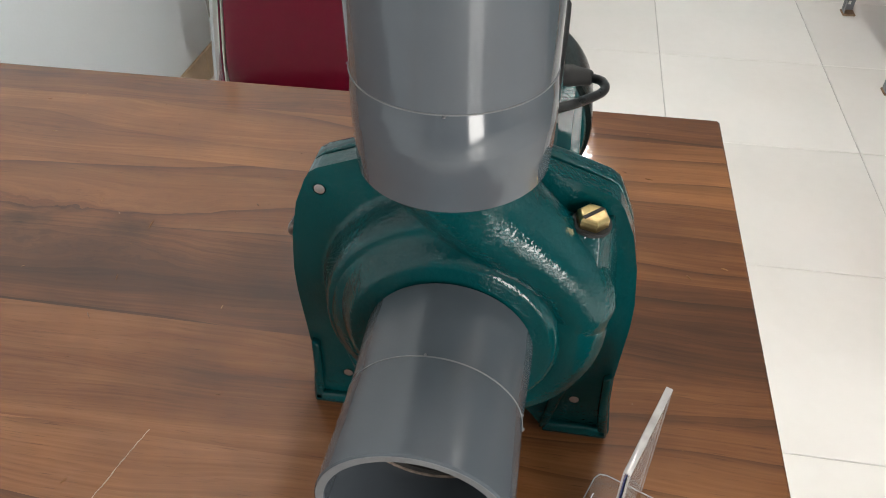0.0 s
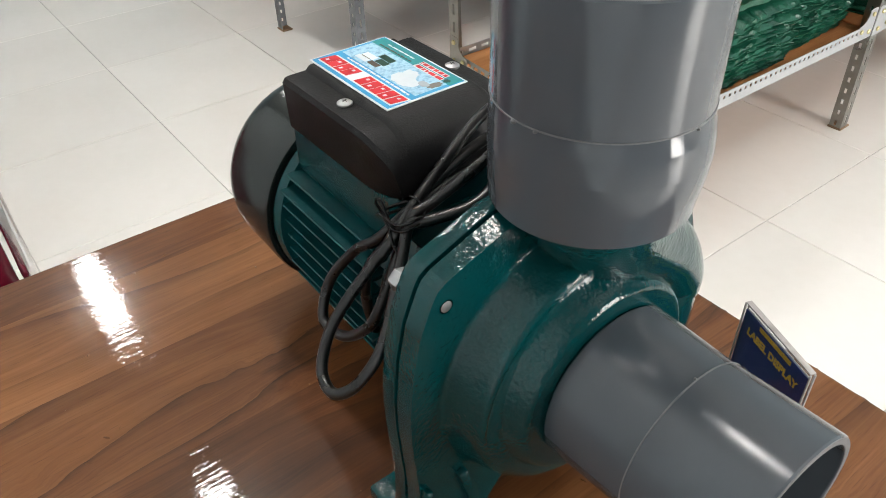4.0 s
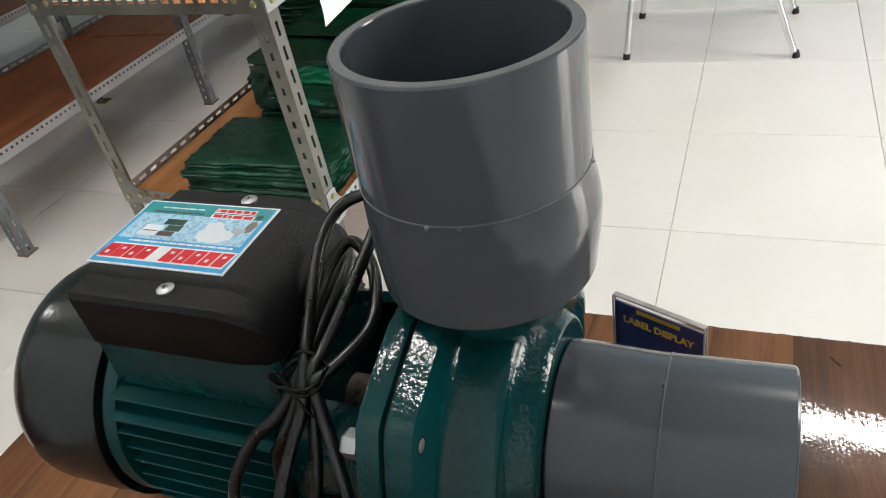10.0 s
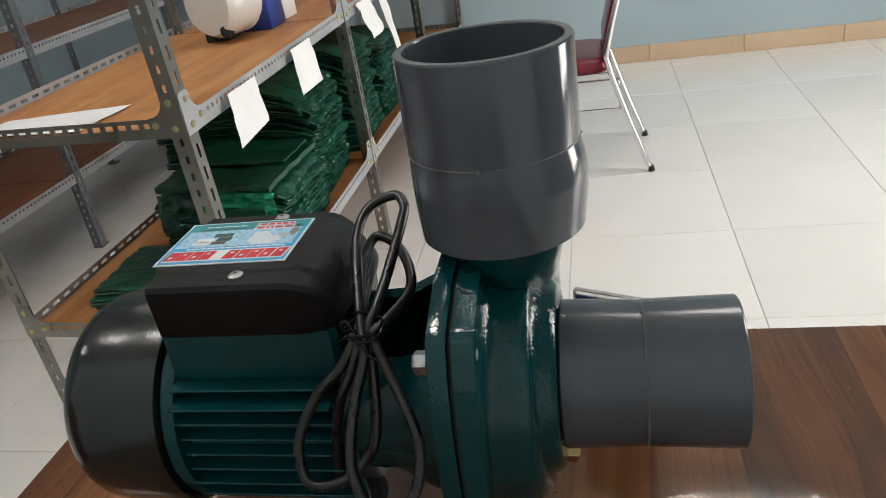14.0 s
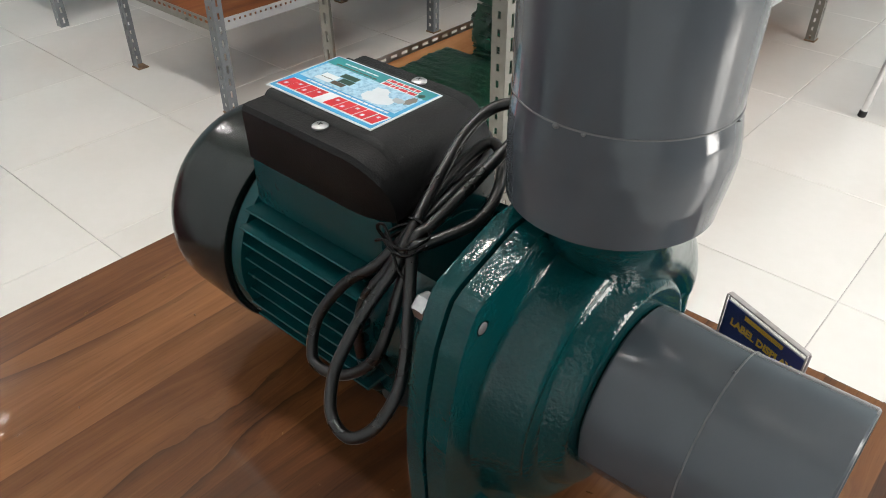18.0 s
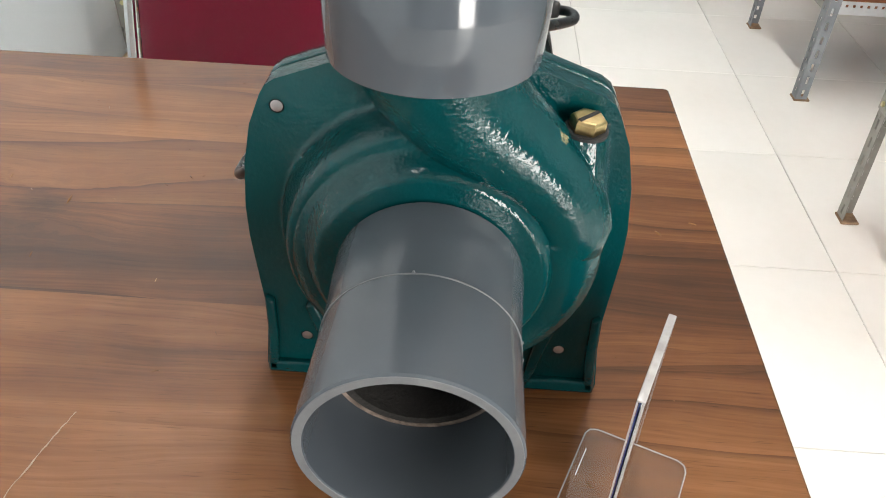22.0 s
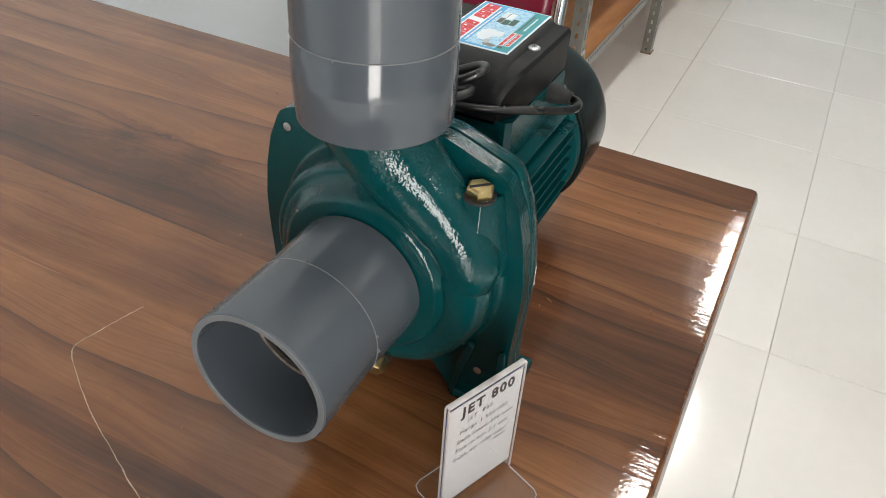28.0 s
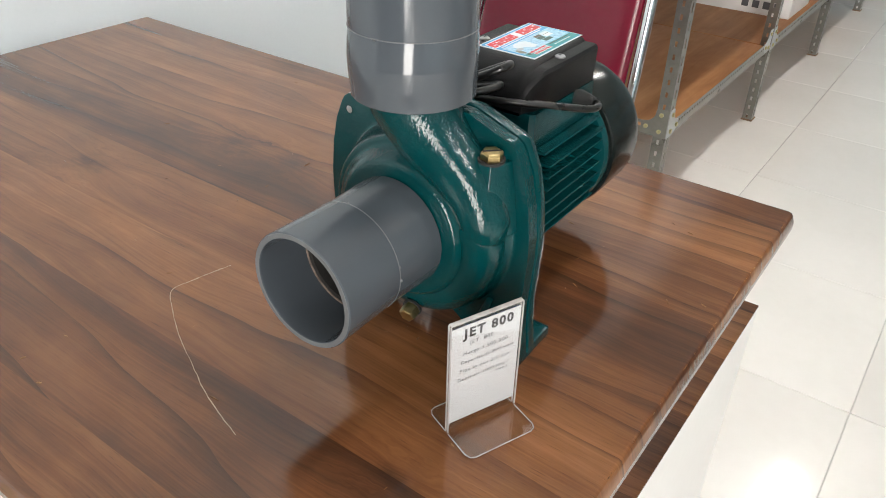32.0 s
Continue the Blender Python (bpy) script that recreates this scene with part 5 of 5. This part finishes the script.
def bolt_mesh():
    bm = B()
    bm_loft(bm, [[(0.0068 * s * math.cos(math.pi * i / 3), -h, 0.0068 * s * math.sin(math.pi * i / 3)) for i in range(6)] for h, s in ((0.0, 1.0), (0.0042, 1.0), (0.0052, 0.8))])
    return mesh_of(bm, "bolt", M_ZINC_Y, 20)


BOLT = bolt_mesh()


def build_rack(m, bays, bay, depth, levels, label, beam_mat, post_me, board_mat=M_BOARD, fine=True, plates=True, skew=0.0, lean=0.0):
    """Local x runs along the rack, local y from its front to its back."""
    rk = thing("shelf_rack", m, label, "shelf rack", "slotted steel shelf racks")
    long_me = angle_mesh("beam", bay - 0.004, 0.040, 0.034, 0.021, 0.0085, 0.0095, beam_mat, False)
    rear_me = angle_mesh("rear_beam", bay - 0.004, 0.040, 0.034, 0.044, 0.026, 0.0095, beam_mat, False)
    end_me = angle_mesh("end_beam", depth, 0.040, 0.034, 0.030, 0.0185, 0.0085, M_STEEL, False)
    flip_x, flip_y = Matrix.Diagonal((-1, 1, 1, 1)), Matrix.Diagonal((1, -1, 1, 1))
    rz = lambda a: Matrix.Rotation(radians(a), 4, "Z")
    slew = math.degrees(math.atan2(skew, depth))
    tilt = Matrix.Translation((lean, 0, 0)) @ Matrix.Rotation(-math.atan2(lean, levels[1]), 4, "Y")
    sway = lambda z: lean * (1 - z / levels[1])
    for i in range(bays + 1):
        last = i == bays
        for back in (False, True):
            mm = Matrix.Translation((i * bay + (skew if back else 0.0), depth if back else 0.0, 0.0)) @ tilt @ (rz(270) if back and not last else rz(180) if back else rz(90) if last else Matrix.Identity(4))
            post = placed("post", post_me, rk, mm, "slotted angle steel post")
            if fine:
                placed("foot_pad", FOOT_PAD, post, I4, "rust brown foot pad")
        for z in levels:
            if i in (0, bays):
                mm = Matrix.Translation((i * bay + sway(z) + (0.0024 + skew if not last else -0.0024), depth if not last else 0.0, z)) @ rz(-90 - slew if not last else 90 - slew)
                placed("end_beam", end_me, rk, mm, "grey slotted end beam")
            if fine and plates:
                for s in ((1, -1) if 0 < i < bays else (1,) if i == 0 else (-1,)):
                    g = placed("gusset", GUSSET_L, rk, Matrix.Translation((i * bay + sway(z), -0.0004, z)) @ (Matrix.Identity(4) if s > 0 else rz(180) @ Matrix.Translation((0, -0.0022, 0))), "pressed steel corner plate")
                    for bx, bz in BOLT_SPOTS:
                        placed("bolt", BOLT, g, Matrix.Translation((bx, -0.002, bz)) if s > 0 else Matrix.Translation((bx, 0.0, bz)) @ rz(180))
                if i == 0:
                    for y, s in ((0.0, 1), (depth, -1)):
                        g = placed("gusset", GUSSET, rk, Matrix.Translation((-0.0004 + sway(z) + (skew if s < 0 else 0.0), y, z)) @ (rz(-90 - slew) @ Matrix.Diagonal((-1, 1, 1, 1)) if s > 0 else rz(-90 - slew)), "pressed steel corner plate")
                        for bx, bz in BOLT_SPOTS:
                            placed("bolt", BOLT, g, Matrix.Translation((bx, -0.002, bz)))
    for i in range(bays):
        for z in levels:
            placed("beam", long_me, rk, Matrix.Translation((i * bay + 0.002 + sway(z), 0.0026, z)), "pale slotted long beam")
            placed("rear_beam", rear_me, rk, Matrix.Translation((i * bay + bay - 0.002 + sway(z) + skew, depth - 0.0026, z)) @ rz(180), "pale slotted long beam")
            bm = box_bm(i * bay + 0.006, (i + 1) * bay - 0.004, 0.008, depth - 0.008, z - 0.0374, z - SUNK, 0.0012, 1)
            for v in bm.verts:
                v.co.x += skew * v.co.y / depth + sway(z)
            part("shelf_board", bm, board_mat, rk, "orange brown laminated shelf board", 0)
    return rk


build_rack(pose(0.858, 1.025, 0), 3, 1.070, 0.615, ZB, "grey slotted steel rack with brown boards holding green bags", M_STEEL_L, POST, skew=0.045, lean=0.024)
# the 1.42 levels of the next two are unseen, added to shade the floor
build_rack(pose(1.000, 2.262, 0), 3, 1.035, 0.615, (0.325, 0.815, 1.42), "empty grey slotted steel rack with reddish brown boards", M_STEEL_L, POST_D, M_BOARD_RED_SHADED, plates=False)
build_rack(pose(1.02, 3.48, 0), 2, 1.035, 0.60, (0.325, 0.815, 1.42), "empty grey slotted steel rack farther back in the shop", M_STEEL_L, POST_D, M_BOARD_RED_SHADED, fine=False)
build_rack(pose(-0.35, 1.885, 0, 0, 0, 90), 4, 1.005, 0.62, (0.325, 0.815), "grey slotted steel rack standing along the pale wall", M_STEEL, POST, M_BOARD_PALE)


# ---------- folded tarpaulin bags ----------
def bag_mesh(seed, sx, sy, th, mess, droop):
    """One flat pack: a creased top and bottom, the folded layers showing as grooves round the sides."""
    rg = random.Random(seed)
    bm = B()
    nx, ny, folds = 30, 22, 3
    off = rg.uniform(0, 50)

    def spot(u, v, lay, inset):
        e = noise.noise((u * 3 + off, v * 3, lay * 0.7))
        x = (sx - 2 * inset) * u * (1 + 0.02 * e) + mess * (0.006 * noise.noise((v * 7 + off, lay * 3.1, 1.7)) + 0.002 * noise.noise((v * 26 + off, lay * 2.1, 7.7)))
        y = (sy - 2 * inset) * v * (1 + 0.02 * e) + mess * (0.007 * noise.noise((u * 8 + off, lay * 2.3, 4.1)) + 0.004 * noise.noise((u * 28 + off, lay * 1.3, 9.1)))
        return x, y
    loop = [i for i in range(nx)] + [j * (nx + 1) + nx for j in range(ny)] + [ny * (nx + 1) + nx - i for i in range(nx)] + [(ny - j) * (nx + 1) for j in range(ny)]
    cell = lambda k: (k % (nx + 1) / nx - 0.5, k // (nx + 1) / ny - 0.5)
    sag = lambda v: droop * max(0.0, (-v - 0.22) / 0.28) ** 2

    def sheet(z, lay, swell):
        grid = []
        for k in range((nx + 1) * (ny + 1)):
            u, v = cell(k)
            x, y = spot(u, v, lay, 0.003)
            rim = min(1.0, 6 * min(0.5 - abs(u), 0.5 - abs(v)))
            crease = noise.noise((u * 14 + off, v * 14, lay)) + 0.6 * abs(noise.noise((u * 34, v * 34 + off, lay)))
            grid.append(bm.verts.new((x, y, z + swell * (0.003 * rim + mess * 0.004 * crease) - sag(v))))
        for j in range(ny):
            for i in range(nx):
                a = j * (nx + 1) + i
                q = (grid[a], grid[a + 1], grid[a + nx + 2], grid[a + nx + 1])
                bm.faces.new(q if swell > 0 else q[::-1])
        return [grid[k] for k in loop]
    last = sheet(0.0008, 0, -0.25)
    levels = [(th * (k + f) / folds, 0.0 if out else 0.010 + 0.003 * mess, k + f) for k in range(folds) for f, out in ((0.30, True), (0.70, True), (1.0, False))][:-1]
    for z, inset, lay in levels:
        row = []
        for k in loop:
            u, v = cell(k)
            x, y = spot(u, v, lay, inset)
            row.append(bm.verts.new((x, y, z + mess * 0.0026 * noise.noise((u * 9 + off, v * 9, 2.0)) - sag(v))))
        for i in range(len(loop)):
            bm.faces.new((last[i], last[(i + 1) % len(loop)], row[(i + 1) % len(loop)], row[i]))
        last = row
    top = sheet(th, folds, 1.0)
    for i in range(len(loop)):
        bm.faces.new((last[i], last[(i + 1) % len(loop)], top[(i + 1) % len(loop)], top[i]))
    return bm


# the higher a bag lies in its stack, the more its front hangs down
BAGS = [[mesh_of(bag_mesh(s, 0.30, 0.46, 0.021, ms, dr), "folded_bag", M_TARP, 50) for s, ms in ((1, 0.5), (2, 1.0), (3, 1.5), (4, 1.9))] for dr in (0.0, 0.012, 0.026, 0.040)]
rg = random.Random(8)


def stack(x, y, z, n, kinds, label, sx=1.0, sy=1.0, lean=0.0, pitch=0.0195, spin=4):
    for k in range(n):
        me = BAGS[min(3, k // 4)][rg.choice(kinds)]
        ob = new("folded_bag", me)
        ob.matrix_basis = pose(x + rg.uniform(-0.010, 0.010) + lean * k, y + rg.uniform(-0.012, 0.012), z + pitch * k, rg.uniform(-0.6, 0.6), rg.uniform(-0.6, 0.6), rg.uniform(-spin, spin)) @ Matrix.Diagonal((sx * rg.uniform(0.96, 1.04), sy * rg.uniform(0.96, 1.03), 1.0, 1.0))
        tagged(ob, label, "bag", "folded tarpaulin bags")


ZS = ZB[0] - SUNK
stack(1.060, 1.265, ZS, 4, (1, 2), "flat folded dark green tarpaulin bag on the shelf board", 0.76, 0.85, 0, 0.0205, 2)
stack(1.405, 1.230, ZS, 10, (2, 3), "creased folded green tarpaulin bag in a heap", 1.12, 0.74, 0.0, 0.0185, 3)
stack(1.755, 1.330, ZS, 18, (1, 2, 3), "creased folded green tarpaulin bag in a tall stack", 1.0, 1.05)
stack(2.180, 1.330, ZS, 19, (1, 2, 3), "creased folded green tarpaulin bag in a tall stack", 1.05, 1.05)
stack(2.560, 1.330, ZS, 16, (1, 2, 3), "creased folded green tarpaulin bag in a tall stack", 1.0, 1.05)


def cloth(name, corners, n, crumple, seed, mat, label, thick=0.0012):
    """A crumpled sheet over a bilinear patch."""
    rgs = random.Random(seed)
    o = rgs.uniform(0, 40)
    p = [Vector(c) for c in corners]
    bm = B()
    nrm = (p[1] - p[0]).cross(p[3] - p[0]).normalized()
    tops = []
    for sgn in (1, -1):
        g = []
        for j in range(n + 1):
            for i in range(n + 1):
                u, v = i / n, j / n
                q = p[0] * (1 - u) * (1 - v) + p[1] * u * (1 - v) + p[2] * u * v + p[3] * (1 - u) * v
                d = noise.noise((u * 4 + o, v * 4, 0.3)) + 0.6 * abs(noise.noise((u * 9 + o, v * 9, 1.3))) + 0.35 * abs(noise.noise((u * 19 + o, v * 17, 2.3)))
                g.append(bm.verts.new(q + nrm * (crumple * d + sgn * thick / 2)))
        tops.append(g)
        for j in range(n):
            for i in range(n):
                a = j * (n + 1) + i
                q = (g[a], g[a + 1], g[a + n + 2], g[a + n + 1])
                bm.faces.new(q if sgn > 0 else q[::-1])
    lo, hi = tops[1], tops[0]
    loop = [i for i in range(n)] + [j * (n + 1) + n for j in range(n)] + [n * (n + 1) + n - i for i in range(n)] + [(n - j) * (n + 1) for j in range(n)]
    for a, b in zip(loop, loop[1:] + loop[:1]):
        bm.faces.new((lo[a], lo[b], hi[b], hi[a]))
    return solo(name, bm, mat, I4, label, "bag", smooth=60)


cloth("loose_bag", [(1.212, 1.335, 0.445), (1.196, 1.060, 0.420), (1.222, 1.062, 0.512), (1.235, 1.250, 0.522)], 30, 0.022, 3, M_TARP_B, "bright green crumpled tarpaulin bag flap at the heap's side")
cloth("loose_bag", [(1.205, 1.300, 0.405), (1.195, 1.075, 0.375), (1.193, 1.065, 0.455), (1.202, 1.330, 0.475)], 28, 0.016, 5, M_TARP, "green bag flap hanging below the strap")
cloth("folded_strap", [(1.183, 1.225, 0.458), (1.178, 1.075, 0.452), (1.180, 1.075, 0.488), (1.185, 1.225, 0.490)], 8, 0.003, 7, M_TARP, "folded green woven strap on the bag", 0.006)
cloth("loose_bag", [(1.222, 1.400, 0.420), (1.212, 1.280, 0.410), (1.228, 1.260, 0.525), (1.238, 1.395, 0.520)], 22, 0.010, 11, M_TARP, "dark green crumpled bag fold at the heap's side", 0.006)
cloth("loose_bag", [(1.225, 1.075, 0.522), (1.560, 1.065, 0.518), (1.560, 1.395, 0.534), (1.235, 1.395, 0.532)], 26, 0.006, 9, M_TARP, "dark green folded bag on top of the heap", 0.014)
cloth("loose_bag", [(1.370, 1.085, 0.540), (1.360, 1.360, 0.552), (1.54, 1.360, 0.556), (1.54, 1.080, 0.540)], 22, 0.003, 13, M_TARP, "green folded bag flap on top of the heap", 0.005)


# ---------- papers and goods on the racks ----------
def paper(corners, label, seed, curl=0.006, name="price_paper"):
    ob = cloth(name, corners, 10, curl, seed, M_PAPER, label, 0.0006)
    ob["category"] = "paper"
    return ob


yp, ZP = 1.012, ZB[1] - SUNK + 0.003
paper([(1.030, yp, 0.818), (1.168, yp - 0.002, 0.818), (1.145, yp - 0.024, 0.722), (0.972, yp - 0.030, 0.716)], "blank white paper hanging from the shelf beam", 2, 0.003)
paper([(1.415, yp, 0.818), (1.555, yp - 0.002, 0.818), (1.540, yp - 0.022, 0.706), (1.360, yp - 0.028, 0.714)], "blank white paper hanging from the shelf beam", 4, 0.003)
paper([(2.040, yp, 0.818), (2.185, yp - 0.002, 0.818), (2.260, yp - 0.020, 0.690), (2.100, yp - 0.022, 0.690)], "blank white paper hanging from the shelf beam", 6)
paper([(2.300, yp, 0.818), (2.380, yp - 0.002, 0.818), (2.470, yp - 0.020, 0.560), (2.400, yp - 0.022, 0.540)], "narrow white paper strip hanging from the beam", 8)
paper([(0.900, 1.290, ZP), (1.075, 1.270, ZP), (1.040, 1.560, ZP), (0.925, 1.600, ZP)], "white paper sheet lying on the shelf board", 10, 0.002, "paper_sheet")


def build_white_pump():
    z = ZB[1] - SUNK
    pm = thing("white_pump", pose(1.75, 1.345, z), "white drum shaped pump with a blue base on the shelf", "pump")
    white, blue = material("white_gloss_enamel", (0.72, 0.71, 0.68), (0.66, 0.65, 0.62), 0.25, 0, 6, 60, 0.02), plain("blue_paint", (0.03, 0.07, 0.35))
    bm = B()
    bm_revolve(bm, (-0.08, 0.0, 0.115), (1, -0.35, 0), [(0, 0.05), (0.006, 0.085), (0.03, 0.098), (0.13, 0.098), (0.15, 0.085), (0.17, 0.06)], 40)
    part("drum", bm, white, pm, "white enamelled drum", 40)
    bm = box_bm(0.10, 0.22, -0.11, 0.02, 0.0, 0.10, 0.004)
    part("base_block", bm, blue, pm, "blue painted block", 30)
    bm = box_bm(-0.01, 0.10, -0.02, 0.06, 0.0, 0.03, 0.004)
    part("cradle", bm, M_IRON, pm, "dark iron cradle", 30)
    bm = B()
    bm_revolve(bm, (-0.075, -0.045, 0.040), (-0.6, -0.8, 0), [(0, 0.02), (0.012, 0.02), (0.014, 0.016)], 18)
    part("port", bm, M_DARK, pm, "dark port", 40)
    bm = box_bm(0.25, 0.36, -0.10, 0.0, 0.0, 0.13, 0.003)
    part("carton", bm, M_PAPER, pm, "white carton side", 30)


build_white_pump()


def build_carton(x0, x1, y0, y1, z, h):
    c = thing("carton", pose(0, 0, 0), "white printed cardboard carton on the lower shelf", "box")
    part("body", box_bm(x0, x1, y0, y1, z, z + h, 0.002), M_PAPER, c, "white cardboard body", 0)
    dark = plain("grey_print", (0.12, 0.12, 0.13), 0.6)
    for k in range(4):
        xx = x0 + (x1 - x0) * (0.50 + 0.11 * k)
        part("print_mark", box_bm(xx, xx + 0.028, y0 - 0.0006, y0 - 0.0001, z + 0.025, z + 0.055), dark, c, "small dark printed mark", 0)
    part("tape", box_bm(x0, x1, (y0 + y1) / 2 - 0.025, (y0 + y1) / 2 + 0.025, z + h + 0.0001, z + h + 0.0006), plain("brown_tape", (0.5, 0.36, 0.2), 0.3), c, "brown packing tape", 0)


build_carton(-0.80, -0.395, 3.30, 3.62, 0.325 - SUNK, 0.215)


# ---------- ceiling lamps and shop front ----------
def lamp_mat(name, glow):
    m = bpy.data.materials.new(name)
    m.use_nodes = True
    b = m.node_tree.nodes["Principled BSDF"]
    b.inputs["Emission Color"].default_value, b.inputs["Emission Strength"].default_value = (1.0, 0.967, 0.925, 1), glow
    return m


M_LAMP = lamp_mat("lit_lamp_diffuser", LAMP_GLOW)
TUBE = mesh_of(box_bm(-0.070, 0.070, -0.36, 0.36, -0.062, -0.024, 0.012), "diffuser", M_LAMP, 40)
BATTEN = mesh_of(box_bm(-0.10, 0.10, -0.42, 0.42, -0.022, 0.0, 0.006), "batten", M_CEIL, 30)
first = thing("ceiling_lamp", pose(0.20, 4.50, ZC), "white batten with a lit fluorescent diffuser on the ceiling", "ceiling lamp", "ceiling lamps")
placed("batten", BATTEN, first, I4, "white sheet batten")
placed("diffuser", TUBE, first, I4, "lit white diffuser")
for x, y in ((2.65, -0.38), (0.12, 1.20)):
    copy_thing(first, pose(x, y, ZC))
short = thing("ceiling_lamp", pose(0.16, 2.36, ZC), "short white batten with a lit diffuser on the ceiling", "ceiling lamp", "ceiling lamps")
part("batten", box_bm(-0.10, 0.10, -0.28, 0.28, -0.022, 0.0, 0.006), M_CEIL, short, "white sheet batten", 30)
part("diffuser", box_bm(-0.060, 0.060, -0.22, 0.22, -0.062, -0.024, 0.012), M_LAMP, short, "lit white diffuser", 40)
copy_thing(short, pose(2.55, 2.28, ZC))

win = thing("window_1", I4, "tall glazed shop front with slim metal bars", "window", kind="structure")
M_FRAME = material("white_aluminium", (0.70, 0.71, 0.72), (0.64, 0.65, 0.66), 0.4, 0.2, 6, 80, 0.03)
for x in (1.205, 1.73, 2.255):
    part("mullion", box_bm(x - 0.025, x + 0.025, YS - 0.09, YS - 0.04, 0.10, 2.5, 0.003), M_FRAME, win, "white metal mullion", 0)
for z0 in (0.10, 2.44):
    part("window_rail", box_bm(1.23, 2.23, YS - 0.085, YS - 0.045, z0, z0 + 0.06), M_FRAME, win, "white metal rail", 0)
part("window_sill", box_bm(1.18, 2.28, YS - 0.15, YS, 0.0, 0.10), M_WALL, win, "low painted sill", 0)

# ---------- skirting and floor tiles ----------
skirt_me = mesh_of(box_bm(0.001, 0.514, 0.0, 0.010, 0.0, 0.095, 0.002, 1), "skirting_tile", M_SKIRT, 0)
sk_e = thing("baseboard", I4, "tan ceramic skirting tiles along the walls", "skirting", kind="structure")
for k in range(18):
    y = YS + 0.515 * k
    if y + 0.515 < YN:
        placed("skirting_tile", skirt_me, sk_e, Matrix.Translation((XE - 0.0005, y, 0.0005)) @ Matrix.Rotation(radians(90), 4, "Z"))
        placed("skirting_tile", skirt_me, sk_e, Matrix.Translation((XW + 0.0005, y + 0.515, 0.0005)) @ Matrix.Rotation(radians(-90), 4, "Z"))
for k in range(10):
    placed("skirting_tile", skirt_me, sk_e, Matrix.Translation((XW + 0.515 * (k + 1), YN - 0.0005, 0.0005)) @ Matrix.Rotation(radians(180), 4, "Z"))

TX, TY = 0.520, 0.5145
tile_me = mesh_of(box_bm(-TX / 2 + 0.0010, TX / 2 - 0.0010, -TY / 2 + 0.0010, TY / 2 - 0.0010, -0.010, 0.0, 0.0012, 1), "floor_tile", M_TILE, 0)
for i in range(-3, 8):
    for j in range(-6, 13):
        cx, cy = 0.332 + TX * (i + 0.5), 0.375 + TY * (j + 0.5)
        if XW - 0.25 < cx < XE + 0.25 and YS - 0.25 < cy < YN + 0.25:
            placed("floor_tile", tile_me, floor, Matrix.Translation((cx, cy, 0.0)))
